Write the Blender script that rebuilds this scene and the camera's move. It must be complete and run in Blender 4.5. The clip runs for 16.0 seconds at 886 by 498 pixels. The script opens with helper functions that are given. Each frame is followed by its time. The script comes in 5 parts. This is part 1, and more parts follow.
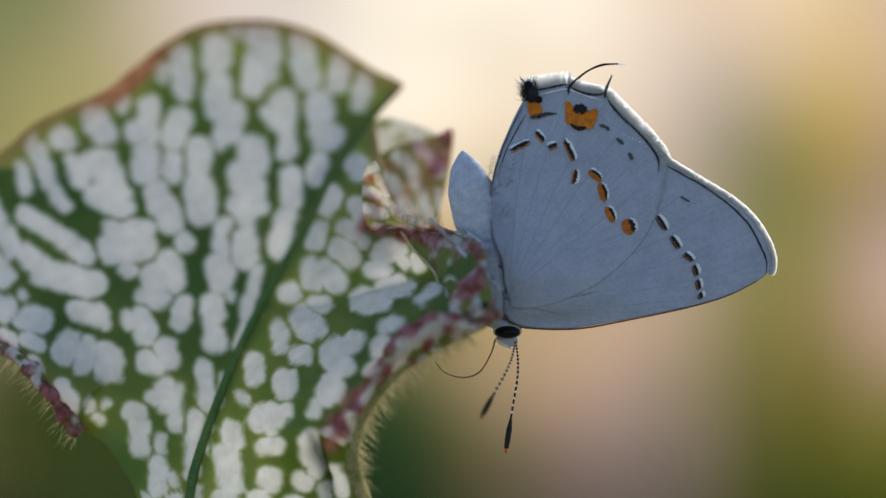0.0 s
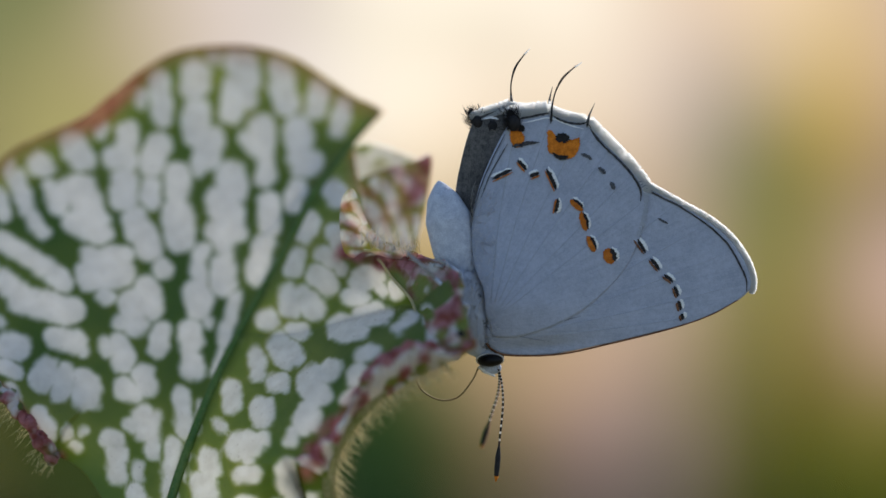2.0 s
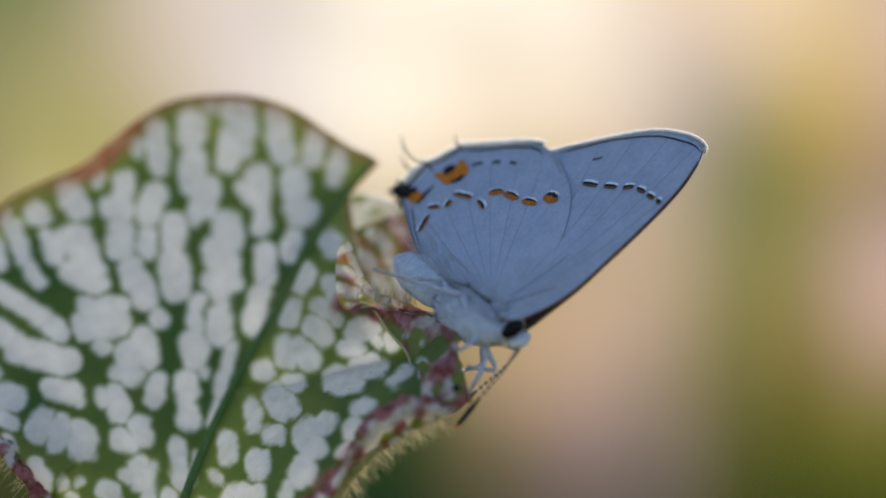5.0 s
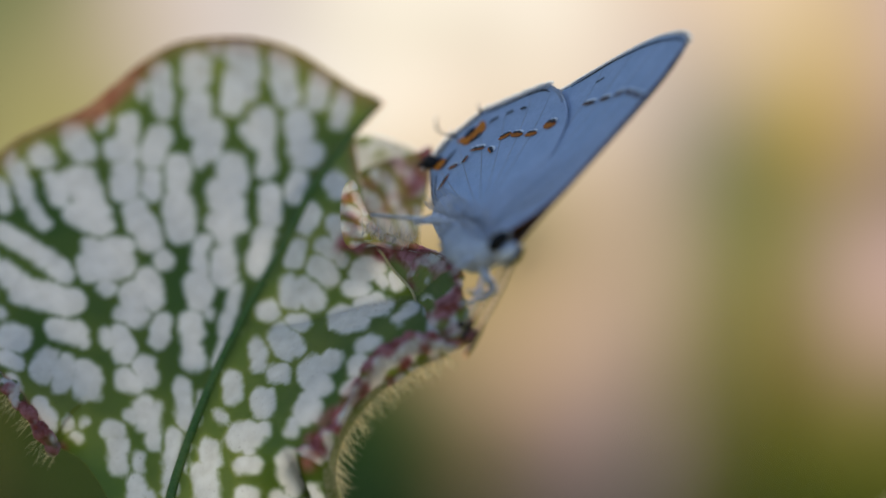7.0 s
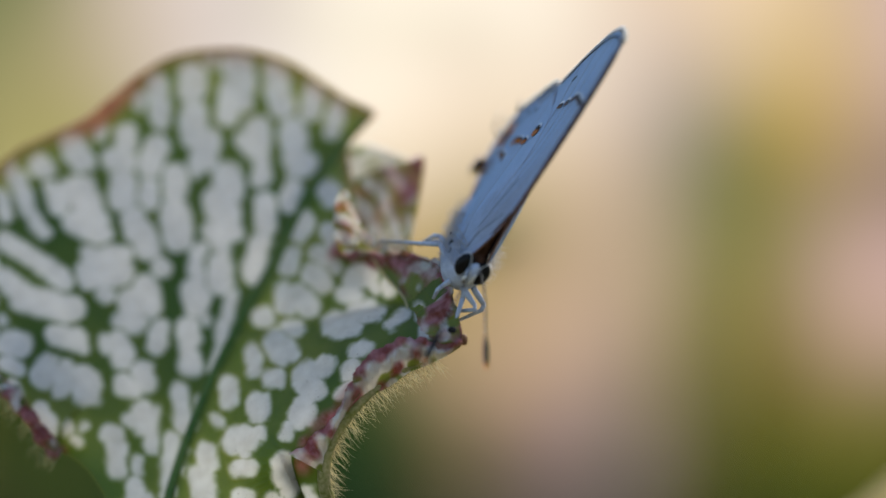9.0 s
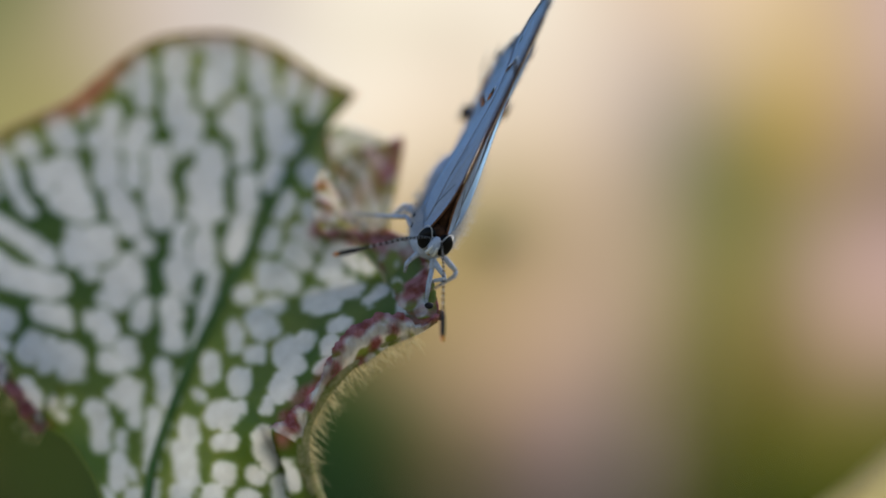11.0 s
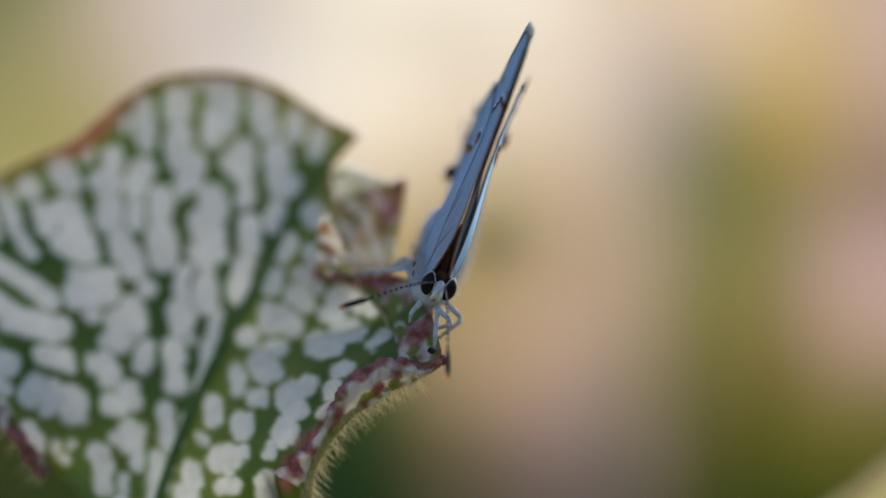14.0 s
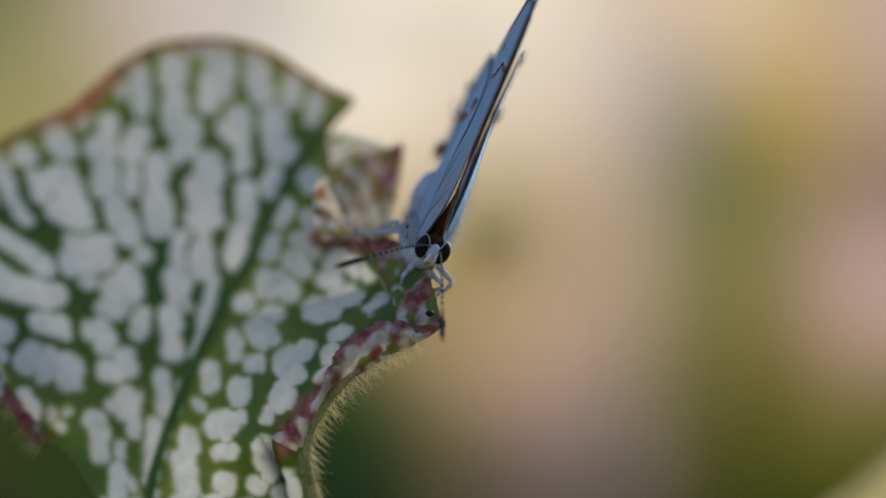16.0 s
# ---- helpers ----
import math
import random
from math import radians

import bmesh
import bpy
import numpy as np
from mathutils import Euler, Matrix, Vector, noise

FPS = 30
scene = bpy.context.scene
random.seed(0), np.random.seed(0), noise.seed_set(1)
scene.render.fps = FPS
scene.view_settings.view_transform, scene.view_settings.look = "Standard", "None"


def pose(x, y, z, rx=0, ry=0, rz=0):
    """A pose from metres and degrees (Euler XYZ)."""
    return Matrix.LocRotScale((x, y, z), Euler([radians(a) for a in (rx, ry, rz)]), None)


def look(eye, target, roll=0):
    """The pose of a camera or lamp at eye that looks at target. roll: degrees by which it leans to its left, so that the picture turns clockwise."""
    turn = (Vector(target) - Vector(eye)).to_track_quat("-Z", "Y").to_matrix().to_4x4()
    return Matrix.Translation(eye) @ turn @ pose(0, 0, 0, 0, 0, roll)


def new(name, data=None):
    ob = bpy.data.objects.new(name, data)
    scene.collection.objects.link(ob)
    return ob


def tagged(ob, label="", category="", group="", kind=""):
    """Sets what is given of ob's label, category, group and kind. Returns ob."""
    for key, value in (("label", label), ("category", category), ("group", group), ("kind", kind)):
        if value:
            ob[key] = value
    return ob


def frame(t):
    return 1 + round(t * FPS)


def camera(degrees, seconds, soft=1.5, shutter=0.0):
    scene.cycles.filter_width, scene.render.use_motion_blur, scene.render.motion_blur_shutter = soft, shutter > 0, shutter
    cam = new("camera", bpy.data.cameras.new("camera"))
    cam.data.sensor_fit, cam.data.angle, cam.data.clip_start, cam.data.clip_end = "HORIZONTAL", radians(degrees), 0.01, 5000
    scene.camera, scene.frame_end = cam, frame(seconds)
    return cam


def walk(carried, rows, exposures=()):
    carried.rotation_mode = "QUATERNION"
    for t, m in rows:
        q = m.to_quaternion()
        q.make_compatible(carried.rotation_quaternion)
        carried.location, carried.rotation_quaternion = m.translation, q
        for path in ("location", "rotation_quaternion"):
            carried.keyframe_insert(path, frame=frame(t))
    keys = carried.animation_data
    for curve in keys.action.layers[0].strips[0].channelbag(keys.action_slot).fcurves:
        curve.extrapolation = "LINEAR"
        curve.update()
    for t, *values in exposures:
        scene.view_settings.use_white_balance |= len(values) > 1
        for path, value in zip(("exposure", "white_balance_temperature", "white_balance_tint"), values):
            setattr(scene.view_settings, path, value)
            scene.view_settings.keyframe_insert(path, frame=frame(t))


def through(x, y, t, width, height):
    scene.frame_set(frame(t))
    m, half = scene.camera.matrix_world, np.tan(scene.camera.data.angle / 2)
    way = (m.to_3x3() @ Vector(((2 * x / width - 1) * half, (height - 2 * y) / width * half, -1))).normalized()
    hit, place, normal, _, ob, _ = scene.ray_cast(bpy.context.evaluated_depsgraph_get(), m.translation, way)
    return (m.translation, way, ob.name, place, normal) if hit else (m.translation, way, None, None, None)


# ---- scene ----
D = 0.136                                   # camera to the plane of focus
U = 2 * D * math.tan(radians(10)) / 1568    # drawing unit: one view pixel at the plane of focus, 0.0306 mm
H = 0.45                                    # height of the lens over the ground
cam = camera(20.0, 16.0)
# slow turn of the camera on its stand: time, degrees to its left
PAN = ((0.0, 1.03), (1.0, 1.01), (2.0, 0.96), (3.0, 0.88), (4.2, 0.77), (6.3, 0.56), (7.0, 0.47), (8.0, 0.31), (9.0, 0.13), (9.7, 0.04), (10.8, 0.0), (12.0, 0.0), (16.0, 0.0))


def pan(t):
    """The turn about the lens at t seconds."""
    a = float(np.interp(t, [q[0] for q in PAN], [q[1] for q in PAN]))
    return pose(0, -D, H, 0, 0, a) @ pose(0, D, -H)


walk(cam, [(t, pan(t) @ pose(0, -D, H, 90, 0, 0)) for t, _ in PAN],
     [(0.0, -0.06), (1.5, -0.07), (4.0, 0.02), (7.0, -0.13), (8.2, -0.13), (9.0, -0.07), (12.5, -0.27), (14.0, -0.25), (16.0, -0.38)])
cam.data.dof.use_dof = True
cam.data.dof.focus_distance = D
cam.data.dof.aperture_fstop = 10.5

# ---------------------------------------------------------------- light
SUN_EL, SUN_AZ = 38, 35      # behind the flower, to the side
world = bpy.data.worlds.new("sky")
scene.world = world
world.use_nodes = True
wn = world.node_tree.nodes
sky = wn.new("ShaderNodeTexSky")
sky.sky_type, sky.sun_disc = "NISHITA", False
sky.sun_elevation, sky.sun_rotation = radians(SUN_EL), radians(SUN_AZ)
world.node_tree.links.new(sky.outputs["Color"], wn["Background"].inputs["Color"])
wn["Background"].inputs["Strength"].default_value = 0.2
sun = new("sun", bpy.data.lights.new("sun", "SUN"))
sun.data.energy, sun.data.angle, sun.data.color = 4.6, radians(10), (1.0, 0.93, 0.82)
az, el = radians(SUN_AZ), radians(SUN_EL)
sun.matrix_world = look(Vector((math.sin(az) * math.cos(el), math.cos(az) * math.cos(el), math.sin(el))) * 5 + Vector((0, 0, H)), (0, 0, H))


# ---------------------------------------------------------------- materials
def base_material(name, rough=0.6, spec=0.3):
    m = bpy.data.materials.new(name)
    m.use_nodes = True
    b = m.node_tree.nodes["Principled BSDF"]
    b.inputs["Roughness"].default_value = rough
    b.inputs["Specular IOR Level"].default_value = spec
    return m, m.node_tree.nodes, m.node_tree.links, b


def mottled(name, a, b_, scale, rough=0.6, spec=0.3, bump=0.0, stretch=(1, 1, 1), through=0.0):
    """Two colours mixed by noise at two scales, with a fine relief."""
    m, n, l, b = base_material(name, rough, spec)
    co, mp = n.new("ShaderNodeTexCoord"), n.new("ShaderNodeMapping")
    mp.inputs["Scale"].default_value = stretch
    l.new(co.outputs["Object"], mp.inputs["Vector"])
    n1, n2 = n.new("ShaderNodeTexNoise"), n.new("ShaderNodeTexNoise")
    n1.inputs["Scale"].default_value, n1.inputs["Detail"].default_value = scale, 4
    n2.inputs["Scale"].default_value, n2.inputs["Detail"].default_value = scale * 6, 2
    l.new(mp.outputs["Vector"], n1.inputs["Vector"])
    l.new(mp.outputs["Vector"], n2.inputs["Vector"])
    mid = n.new("ShaderNodeMath")
    mid.operation = "MULTIPLY_ADD"
    mid.inputs[1].default_value, mid.inputs[2].default_value = 0.5, 0.0
    l.new(n2.outputs["Fac"], mid.inputs[0])
    add = n.new("ShaderNodeMath")
    add.operation = "MULTIPLY_ADD"
    add.inputs[1].default_value = 0.5
    l.new(n1.outputs["Fac"], add.inputs[0])
    l.new(mid.outputs[0], add.inputs[2])
    ramp = n.new("ShaderNodeValToRGB")
    ramp.color_ramp.elements[0].position, ramp.color_ramp.elements[1].position = 0.36, 0.64
    ramp.color_ramp.elements[0].color, ramp.color_ramp.elements[1].color = (*a, 1), (*b_, 1)
    l.new(add.outputs[0], ramp.inputs["Fac"])
    l.new(ramp.outputs["Color"], b.inputs["Base Color"])
    if bump:
        bu = n.new("ShaderNodeBump")
        bu.inputs["Strength"].default_value, bu.inputs["Distance"].default_value = bump, U * 2
        l.new(add.outputs[0], bu.inputs["Height"])
        l.new(bu.outputs["Normal"], b.inputs["Normal"])
    if through:
        tr, mx = n.new("ShaderNodeBsdfTranslucent"), n.new("ShaderNodeMixShader")
        l.new(ramp.outputs["Color"], tr.inputs["Color"])
        mx.inputs["Fac"].default_value = through
        l.new(b.outputs["BSDF"], mx.inputs[1])
        l.new(tr.outputs["BSDF"], mx.inputs[2])
        l.new(mx.outputs["Shader"], n["Material Output"].inputs["Surface"])
    return m


def hood_material(name):
    """White windows in a green vein network with pink margins, by the mesh's own attributes."""
    m, n, l, b = base_material(name, 0.4, 0.5)
    co = n.new("ShaderNodeTexCoord")
    n1 = n.new("ShaderNodeTexNoise")
    n1.inputs["Scale"].default_value, n1.inputs["Detail"].default_value = 1400, 4
    n2 = n.new("ShaderNodeTexNoise")
    n2.inputs["Scale"].default_value, n2.inputs["Detail"].default_value = 9000, 3
    n3 = n.new("ShaderNodeTexNoise")
    n3.inputs["Scale"].default_value, n3.inputs["Detail"].default_value = 260, 2
    for q in (n1, n2, n3):
        l.new(co.outputs["Object"], q.inputs["Vector"])

    def ramp(fac, lo, hi, c0, c1):
        r = n.new("ShaderNodeValToRGB")
        r.color_ramp.elements[0].position, r.color_ramp.elements[1].position = lo, hi
        r.color_ramp.elements[0].color, r.color_ramp.elements[1].color = (*c0, 1), (*c1, 1)
        l.new(fac, r.inputs["Fac"])
        return r.outputs["Color"]

    def mix(fac, a, c):
        x = n.new("ShaderNodeMix")
        x.data_type = "RGBA"
        l.new(fac, x.inputs[0])
        l.new(a, x.inputs[6])
        l.new(c, x.inputs[7])
        return x.outputs[2]

    def attr(a):
        x = n.new("ShaderNodeAttribute")
        x.attribute_name = a
        return x.outputs["Fac"]

    green = ramp(n3.outputs["Fac"], 0.35, 0.65, (0.105, 0.185, 0.03), (0.185, 0.25, 0.045))
    olive = ramp(n3.outputs["Fac"], 0.35, 0.65, (0.28, 0.37, 0.06), (0.43, 0.47, 0.10))
    white = ramp(n1.outputs["Fac"], 0.3, 0.68, (0.81, 0.79, 0.755), (0.92, 0.90, 0.87))
    pink = ramp(n1.outputs["Fac"], 0.38, 0.62, (0.33, 0.085, 0.07), (0.62, 0.28, 0.32))
    wm = n.new("ShaderNodeMath")
    wm.operation = "MULTIPLY_ADD"
    wm.inputs[1].default_value, wm.inputs[2].default_value = 0.7, -0.35
    l.new(n1.outputs["Fac"], wm.inputs[0])
    ws = n.new("ShaderNodeMath")
    ws.operation = "ADD"
    l.new(attr("white"), ws.inputs[0])
    l.new(wm.outputs[0], ws.inputs[1])
    wr = n.new("ShaderNodeMapRange")
    wr.interpolation_type = "SMOOTHSTEP"
    wr.inputs["From Min"].default_value, wr.inputs["From Max"].default_value = 0.1, 0.86
    l.new(ws.outputs[0], wr.inputs["Value"])
    halo = n.new("ShaderNodeMapRange")
    halo.interpolation_type = "SMOOTHSTEP"
    halo.inputs["From Min"].default_value, halo.inputs["From Max"].default_value, halo.inputs["To Max"].default_value = -0.15, 0.5, 0.75
    l.new(ws.outputs[0], halo.inputs["Value"])
    lime = ramp(n3.outputs["Fac"], 0.35, 0.65, (0.33, 0.38, 0.06), (0.50, 0.48, 0.11))
    rust = ramp(n1.outputs["Fac"], 0.3, 0.7, (0.56, 0.20, 0.08), (0.76, 0.46, 0.24))
    edge = n.new("ShaderNodeMath")
    edge.operation = "MULTIPLY"
    l.new(halo.outputs["Result"], edge.inputs[0])
    l.new(attr("lime"), edge.inputs[1])
    col = mix(attr("lime"), green, olive)
    col = mix(edge.outputs[0], col, lime)
    # cream windows: tint of the backlit top and shaded right half, in colour
    cream = ramp(n1.outputs["Fac"], 0.3, 0.68, (0.80, 0.765, 0.69), (0.95, 0.93, 0.87))
    col = mix(wr.outputs["Result"], col, mix(attr("lime"), white, cream))
    col = mix(attr("rust"), col, rust)
    col = mix(attr("pink"), col, pink)
    dots = ramp(n2.outputs["Fac"], 0.69, 0.73, (0, 0, 0), (0.75, 0.75, 0.75))
    col = mix(dots, col, ramp(n1.outputs["Fac"], 0.3, 0.7, (0.10, 0.05, 0.03), (0.16, 0.09, 0.05)))
    l.new(col, b.inputs["Base Color"])
    bu = n.new("ShaderNodeBump")
    bu.inputs["Strength"].default_value, bu.inputs["Distance"].default_value = 0.35, U * 6
    hm = n.new("ShaderNodeMath")
    hm.operation = "MULTIPLY_ADD"
    hm.inputs[1].default_value = 0.3
    l.new(n2.outputs["Fac"], hm.inputs[0])
    l.new(attr("white"), hm.inputs[2])
    l.new(hm.outputs[0], bu.inputs["Height"])
    l.new(bu.outputs["Normal"], b.inputs["Normal"])
    tr, mx = n.new("ShaderNodeBsdfTranslucent"), n.new("ShaderNodeMixShader")
    l.new(col, tr.inputs["Color"])
    mx.inputs["Fac"].default_value = 0.5
    l.new(b.outputs["BSDF"], mx.inputs[1])
    l.new(tr.outputs["BSDF"], mx.inputs[2])
    l.new(mx.outputs["Shader"], n["Material Output"].inputs["Surface"])
    return m


def wing_material(name, a, b_, sheen=0.0):
    """Fine scale rows fanning out from the hinge over soft blotches."""
    m, n, l, b = base_material(name, 0.62, 0.5)
    b.inputs["Specular Tint"].default_value = (0.6, 0.8, 1.0, 1)
    b.inputs["Sheen Weight"].default_value, b.inputs["Sheen Roughness"].default_value = sheen, 0.45
    b.inputs["Sheen Tint"].default_value = (0.32, 0.62, 1.0, 1)
    fan, way = n.new("ShaderNodeAttribute"), n.new("ShaderNodeAttribute")
    fan.attribute_name, way.attribute_name = "fan", "way"
    cx = n.new("ShaderNodeCombineXYZ")
    l.new(fan.outputs["Fac"], cx.inputs[0])
    l.new(way.outputs["Fac"], cx.inputs[1])
    n1, n2, n3 = (n.new("ShaderNodeTexNoise") for _ in range(3))
    for q, sc, det in ((n1, 1.0, 4), (n2, 3.2, 2)):
        q.inputs["Scale"].default_value, q.inputs["Detail"].default_value = sc, det
        l.new(cx.outputs[0], q.inputs["Vector"])
    co = n.new("ShaderNodeTexCoord")
    n3.inputs["Scale"].default_value, n3.inputs["Detail"].default_value = 700, 5
    l.new(co.outputs["Object"], n3.inputs["Vector"])
    fine = n.new("ShaderNodeTexNoise")
    fine.inputs["Scale"].default_value = 14000
    l.new(co.outputs["Object"], fine.inputs["Vector"])
    last = None
    mid = n.new("ShaderNodeTexNoise")
    mid.inputs["Scale"].default_value, mid.inputs["Detail"].default_value = 4200, 3
    l.new(co.outputs["Object"], mid.inputs["Vector"])
    for q, k in ((n1, 0.17), (n2, 0.11), (n3, 0.24), (mid, 0.24), (fine, 0.24)):
        ma = n.new("ShaderNodeMath")
        ma.operation = "MULTIPLY_ADD"
        ma.inputs[1].default_value = k
        l.new(q.outputs["Fac"], ma.inputs[0])
        if last:
            l.new(last, ma.inputs[2])
        else:
            ma.inputs[2].default_value = 0
        last = ma.outputs[0]
    ramp = n.new("ShaderNodeValToRGB")
    ramp.color_ramp.elements[0].position, ramp.color_ramp.elements[1].position = 0.41, 0.59
    ramp.color_ramp.elements[0].color, ramp.color_ramp.elements[1].color = (*a, 1), (*b_, 1)
    l.new(last, ramp.inputs["Fac"])
    l.new(ramp.outputs["Color"], b.inputs["Base Color"])
    bu = n.new("ShaderNodeBump")
    bu.inputs["Strength"].default_value, bu.inputs["Distance"].default_value = 0.6, U * 2.5
    l.new(last, bu.inputs["Height"])
    l.new(bu.outputs["Normal"], b.inputs["Normal"])
    tr, mx = n.new("ShaderNodeBsdfTranslucent"), n.new("ShaderNodeMixShader")
    l.new(ramp.outputs["Color"], tr.inputs["Color"])
    mx.inputs["Fac"].default_value = 0.08
    l.new(b.outputs["BSDF"], mx.inputs[1])
    l.new(tr.outputs["BSDF"], mx.inputs[2])
    l.new(mx.outputs["Shader"], n["Material Output"].inputs["Surface"])
    return m


M_HOOD = hood_material("pitcher_skin")
M_MIDRIB = mottled("midrib_green", (0.075, 0.18, 0.035), (0.16, 0.26, 0.06), 900, 0.45, 0.4, 0.3, through=0.3)
M_COLLAR = mottled("collar_skin", (0.27, 0.30, 0.09), (0.62, 0.57, 0.34), 900, 0.5, 0.3, 0.3, through=0.5)
M_HAIR = mottled("plant_hair", (0.82, 0.72, 0.46), (0.93, 0.88, 0.70), 3000, 0.4, 0.4, through=0.6)
M_WING = wing_material("wing_scales", (0.325, 0.36, 0.47), (0.44, 0.478, 0.60), 1.0)
M_WING_IN = wing_material("wing_upper_scales", (0.045, 0.040, 0.040), (0.16, 0.15, 0.15))
M_WING_VEIN = mottled("wing_vein", (0.31, 0.345, 0.43), (0.40, 0.44, 0.53), 2500, 0.6, 0.2)
M_FOLD_SHADE = mottled("fold_shade", (0.16, 0.18, 0.22), (0.26, 0.29, 0.35), 2500, 0.8, 0.1)
M_FUR = mottled("body_fur", (0.36, 0.40, 0.51), (0.56, 0.61, 0.71), 2500, 0.8, 0.1, 0.6)
M_PILE = mottled("body_hair", (0.45, 0.50, 0.60), (0.62, 0.66, 0.74), 2500, 0.7, 0.2, through=0.5)
M_WHITE = mottled("white_scales", (0.84, 0.84, 0.84), (0.94, 0.94, 0.94), 3000, 0.8, 0.1, through=0.85)
M_MARK = mottled("white_mark_scales", (0.72, 0.73, 0.75), (0.86, 0.87, 0.88), 3000, 0.8, 0.1)
M_BLACK = mottled("black_scales", (0.008, 0.008, 0.010), (0.030, 0.028, 0.030), 3000, 0.7, 0.2)
M_GREY = mottled("grey_scales", (0.06, 0.065, 0.075), (0.13, 0.135, 0.15), 3000, 0.8, 0.1)
M_ORANGE = mottled("orange_scales", (0.42, 0.11, 0.012), (0.76, 0.25, 0.025), 3500, 0.75, 0.15)
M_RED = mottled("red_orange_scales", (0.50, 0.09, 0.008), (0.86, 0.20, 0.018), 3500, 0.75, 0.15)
M_LINE = mottled("dark_line_scales", (0.02, 0.02, 0.024), (0.09, 0.085, 0.085), 3000, 0.8, 0.1)
M_RUST = mottled("rust_scales", (0.34, 0.09, 0.012), (0.60, 0.20, 0.03), 3500, 0.75, 0.15)
M_EYE = mottled("compound_eye", (0.004, 0.0035, 0.004), (0.010, 0.009, 0.009), 3000, 0.3, 0.15)
M_FOOT = mottled("banded_foot", (0.20, 0.21, 0.23), (0.55, 0.56, 0.58), 5000, 0.7, 0.2)
M_HALO = mottled("long_wing_hair", (0.66, 0.66, 0.66), (0.84, 0.82, 0.80), 2500, 0.6, 0.2, through=0.6)
M_BROWN = mottled("dark_brown_fur", (0.02, 0.010, 0.006), (0.10, 0.045, 0.025), 3500, 0.8, 0.1, 0.6)
M_COSTA = mottled("costa_brown", (0.13, 0.055, 0.028), (0.38, 0.18, 0.09), 2500, 0.6, 0.3, through=0.35)
M_PROB = mottled("proboscis_brown", (0.18, 0.12, 0.05), (0.32, 0.23, 0.11), 2500, 0.4, 0.4)
M_TUBE = mottled("tube_skin", (0.05, 0.11, 0.03), (0.34, 0.38, 0.28), 260, 0.45, 0.35, 0.3, (1, 1, 0.25))
M_REED = mottled("reed_green", (0.27, 0.27, 0.08), (0.42, 0.38, 0.15), 60, 0.6, 0.2, through=0.5)
M_GRASS = mottled("grass_green", (0.09, 0.15, 0.012), (0.20, 0.24, 0.03), 60, 0.6, 0.2, through=0.5)
M_DARK = mottled("dark_leaves", (0.018, 0.05, 0.014), (0.05, 0.095, 0.03), 60, 0.6, 0.2, through=0.3)
M_PALE = mottled("pale_blade", (0.72, 0.62, 0.34), (0.88, 0.80, 0.52), 120, 0.5, 0.3, through=0.6)
M_GROUND = mottled("bog_moss", (0.06, 0.075, 0.02), (0.24, 0.19, 0.12), 18, 0.9, 0.1, 0.0)


# ---------------------------------------------------------------- mesh helpers
def at(x, y, d=0.0):
    """View pixels (x right, y down, d away from the lens) to plant space, widened with d to keep their place in view.
    """
    k = U * (1 + d * U / D)
    return Vector(((x - 784) * k, d * U, (441 - y) * k))


def spline(pts, n, closed=False):
    """A smooth curve through a few control points."""
    p = np.array(pts, float)
    k = len(p)
    q = np.vstack([p[-1], p, p[0], p[1]]) if closed else np.vstack([2 * p[0] - p[1], p, 2 * p[-1] - p[-2]])
    segs = k if closed else k - 1
    t = np.linspace(0, segs, n, endpoint=not closed)
    i = np.minimum(t.astype(int), segs - 1)
    f = (t - i)[:, None]
    a, b, c, d = q[i], q[i + 1], q[i + 2], q[i + 3]
    return 0.5 * (2 * b + (c - a) * f + (2 * a - 5 * b + 4 * c - d) * f ** 2 + (3 * b - a - 3 * c + d) * f ** 3)


def mesh_of(name, verts, faces, smooth=True):
    me = bpy.data.meshes.new(name)
    me.from_pydata([tuple(v) for v in verts], [], faces)
    me.update()
    if smooth:
        me.polygons.foreach_set("use_smooth", [True] * len(me.polygons))
    return me


def part(name, me, material, parent, label="", loc=(0, 0, 0)):
    ob = new(name, me)
    if material:
        me.materials.append(material)
    ob.parent = parent
    ob.location = loc
    if label:
        tagged(ob, label)
    return ob


def sheet_points(outline, centre, na, nr):
    """Rings of points from a centre out to a smooth closed outline."""
    b = spline(outline, na, True)
    c = np.array(centre, float)
    rings = [c[None, :]]
    for j in range(1, nr + 1):
        rings.append(c + (b - c) * (j / nr) ** 0.85)
    return np.vstack(rings)


def sheet_faces(na, nr, off=0, flip=False):
    f = [(off, off + 1 + i, off + 1 + (i + 1) % na) for i in range(na)]
    for j in range(nr - 1):
        a, b = off + 1 + j * na, off + 1 + (j + 1) * na
        f += [(a + i, b + i, b + (i + 1) % na, a + (i + 1) % na) for i in range(na)]
    return [tuple(reversed(q)) for q in f] if flip else f


def sheet(name, outline, centre, depth, na, nr, thick, origin=(784, 441)):
    """A thin curved blade with two faces and an edge; returns mesh, plan points."""
    p = sheet_points(outline, centre, na, nr)
    d = depth(p[:, 0], p[:, 1])
    k = U * (1 + d * U / D) if origin == (784, 441) else U
    front = np.stack([(p[:, 0] - origin[0]) * k, d * U, (origin[1] - p[:, 1]) * k], 1)
    back = front.copy()
    back[:, 1] += thick * U
    k = len(p)
    faces = sheet_faces(na, nr, 0, True)
    nf = len(faces)
    faces += sheet_faces(na, nr, k)
    o = 1 + (nr - 1) * na
    faces += [(o + i, o + (i + 1) % na, k + o + (i + 1) % na, k + o + i) for i in range(na)]
    me = mesh_of(name, np.vstack([front, back]), faces)
    return me, p, nf


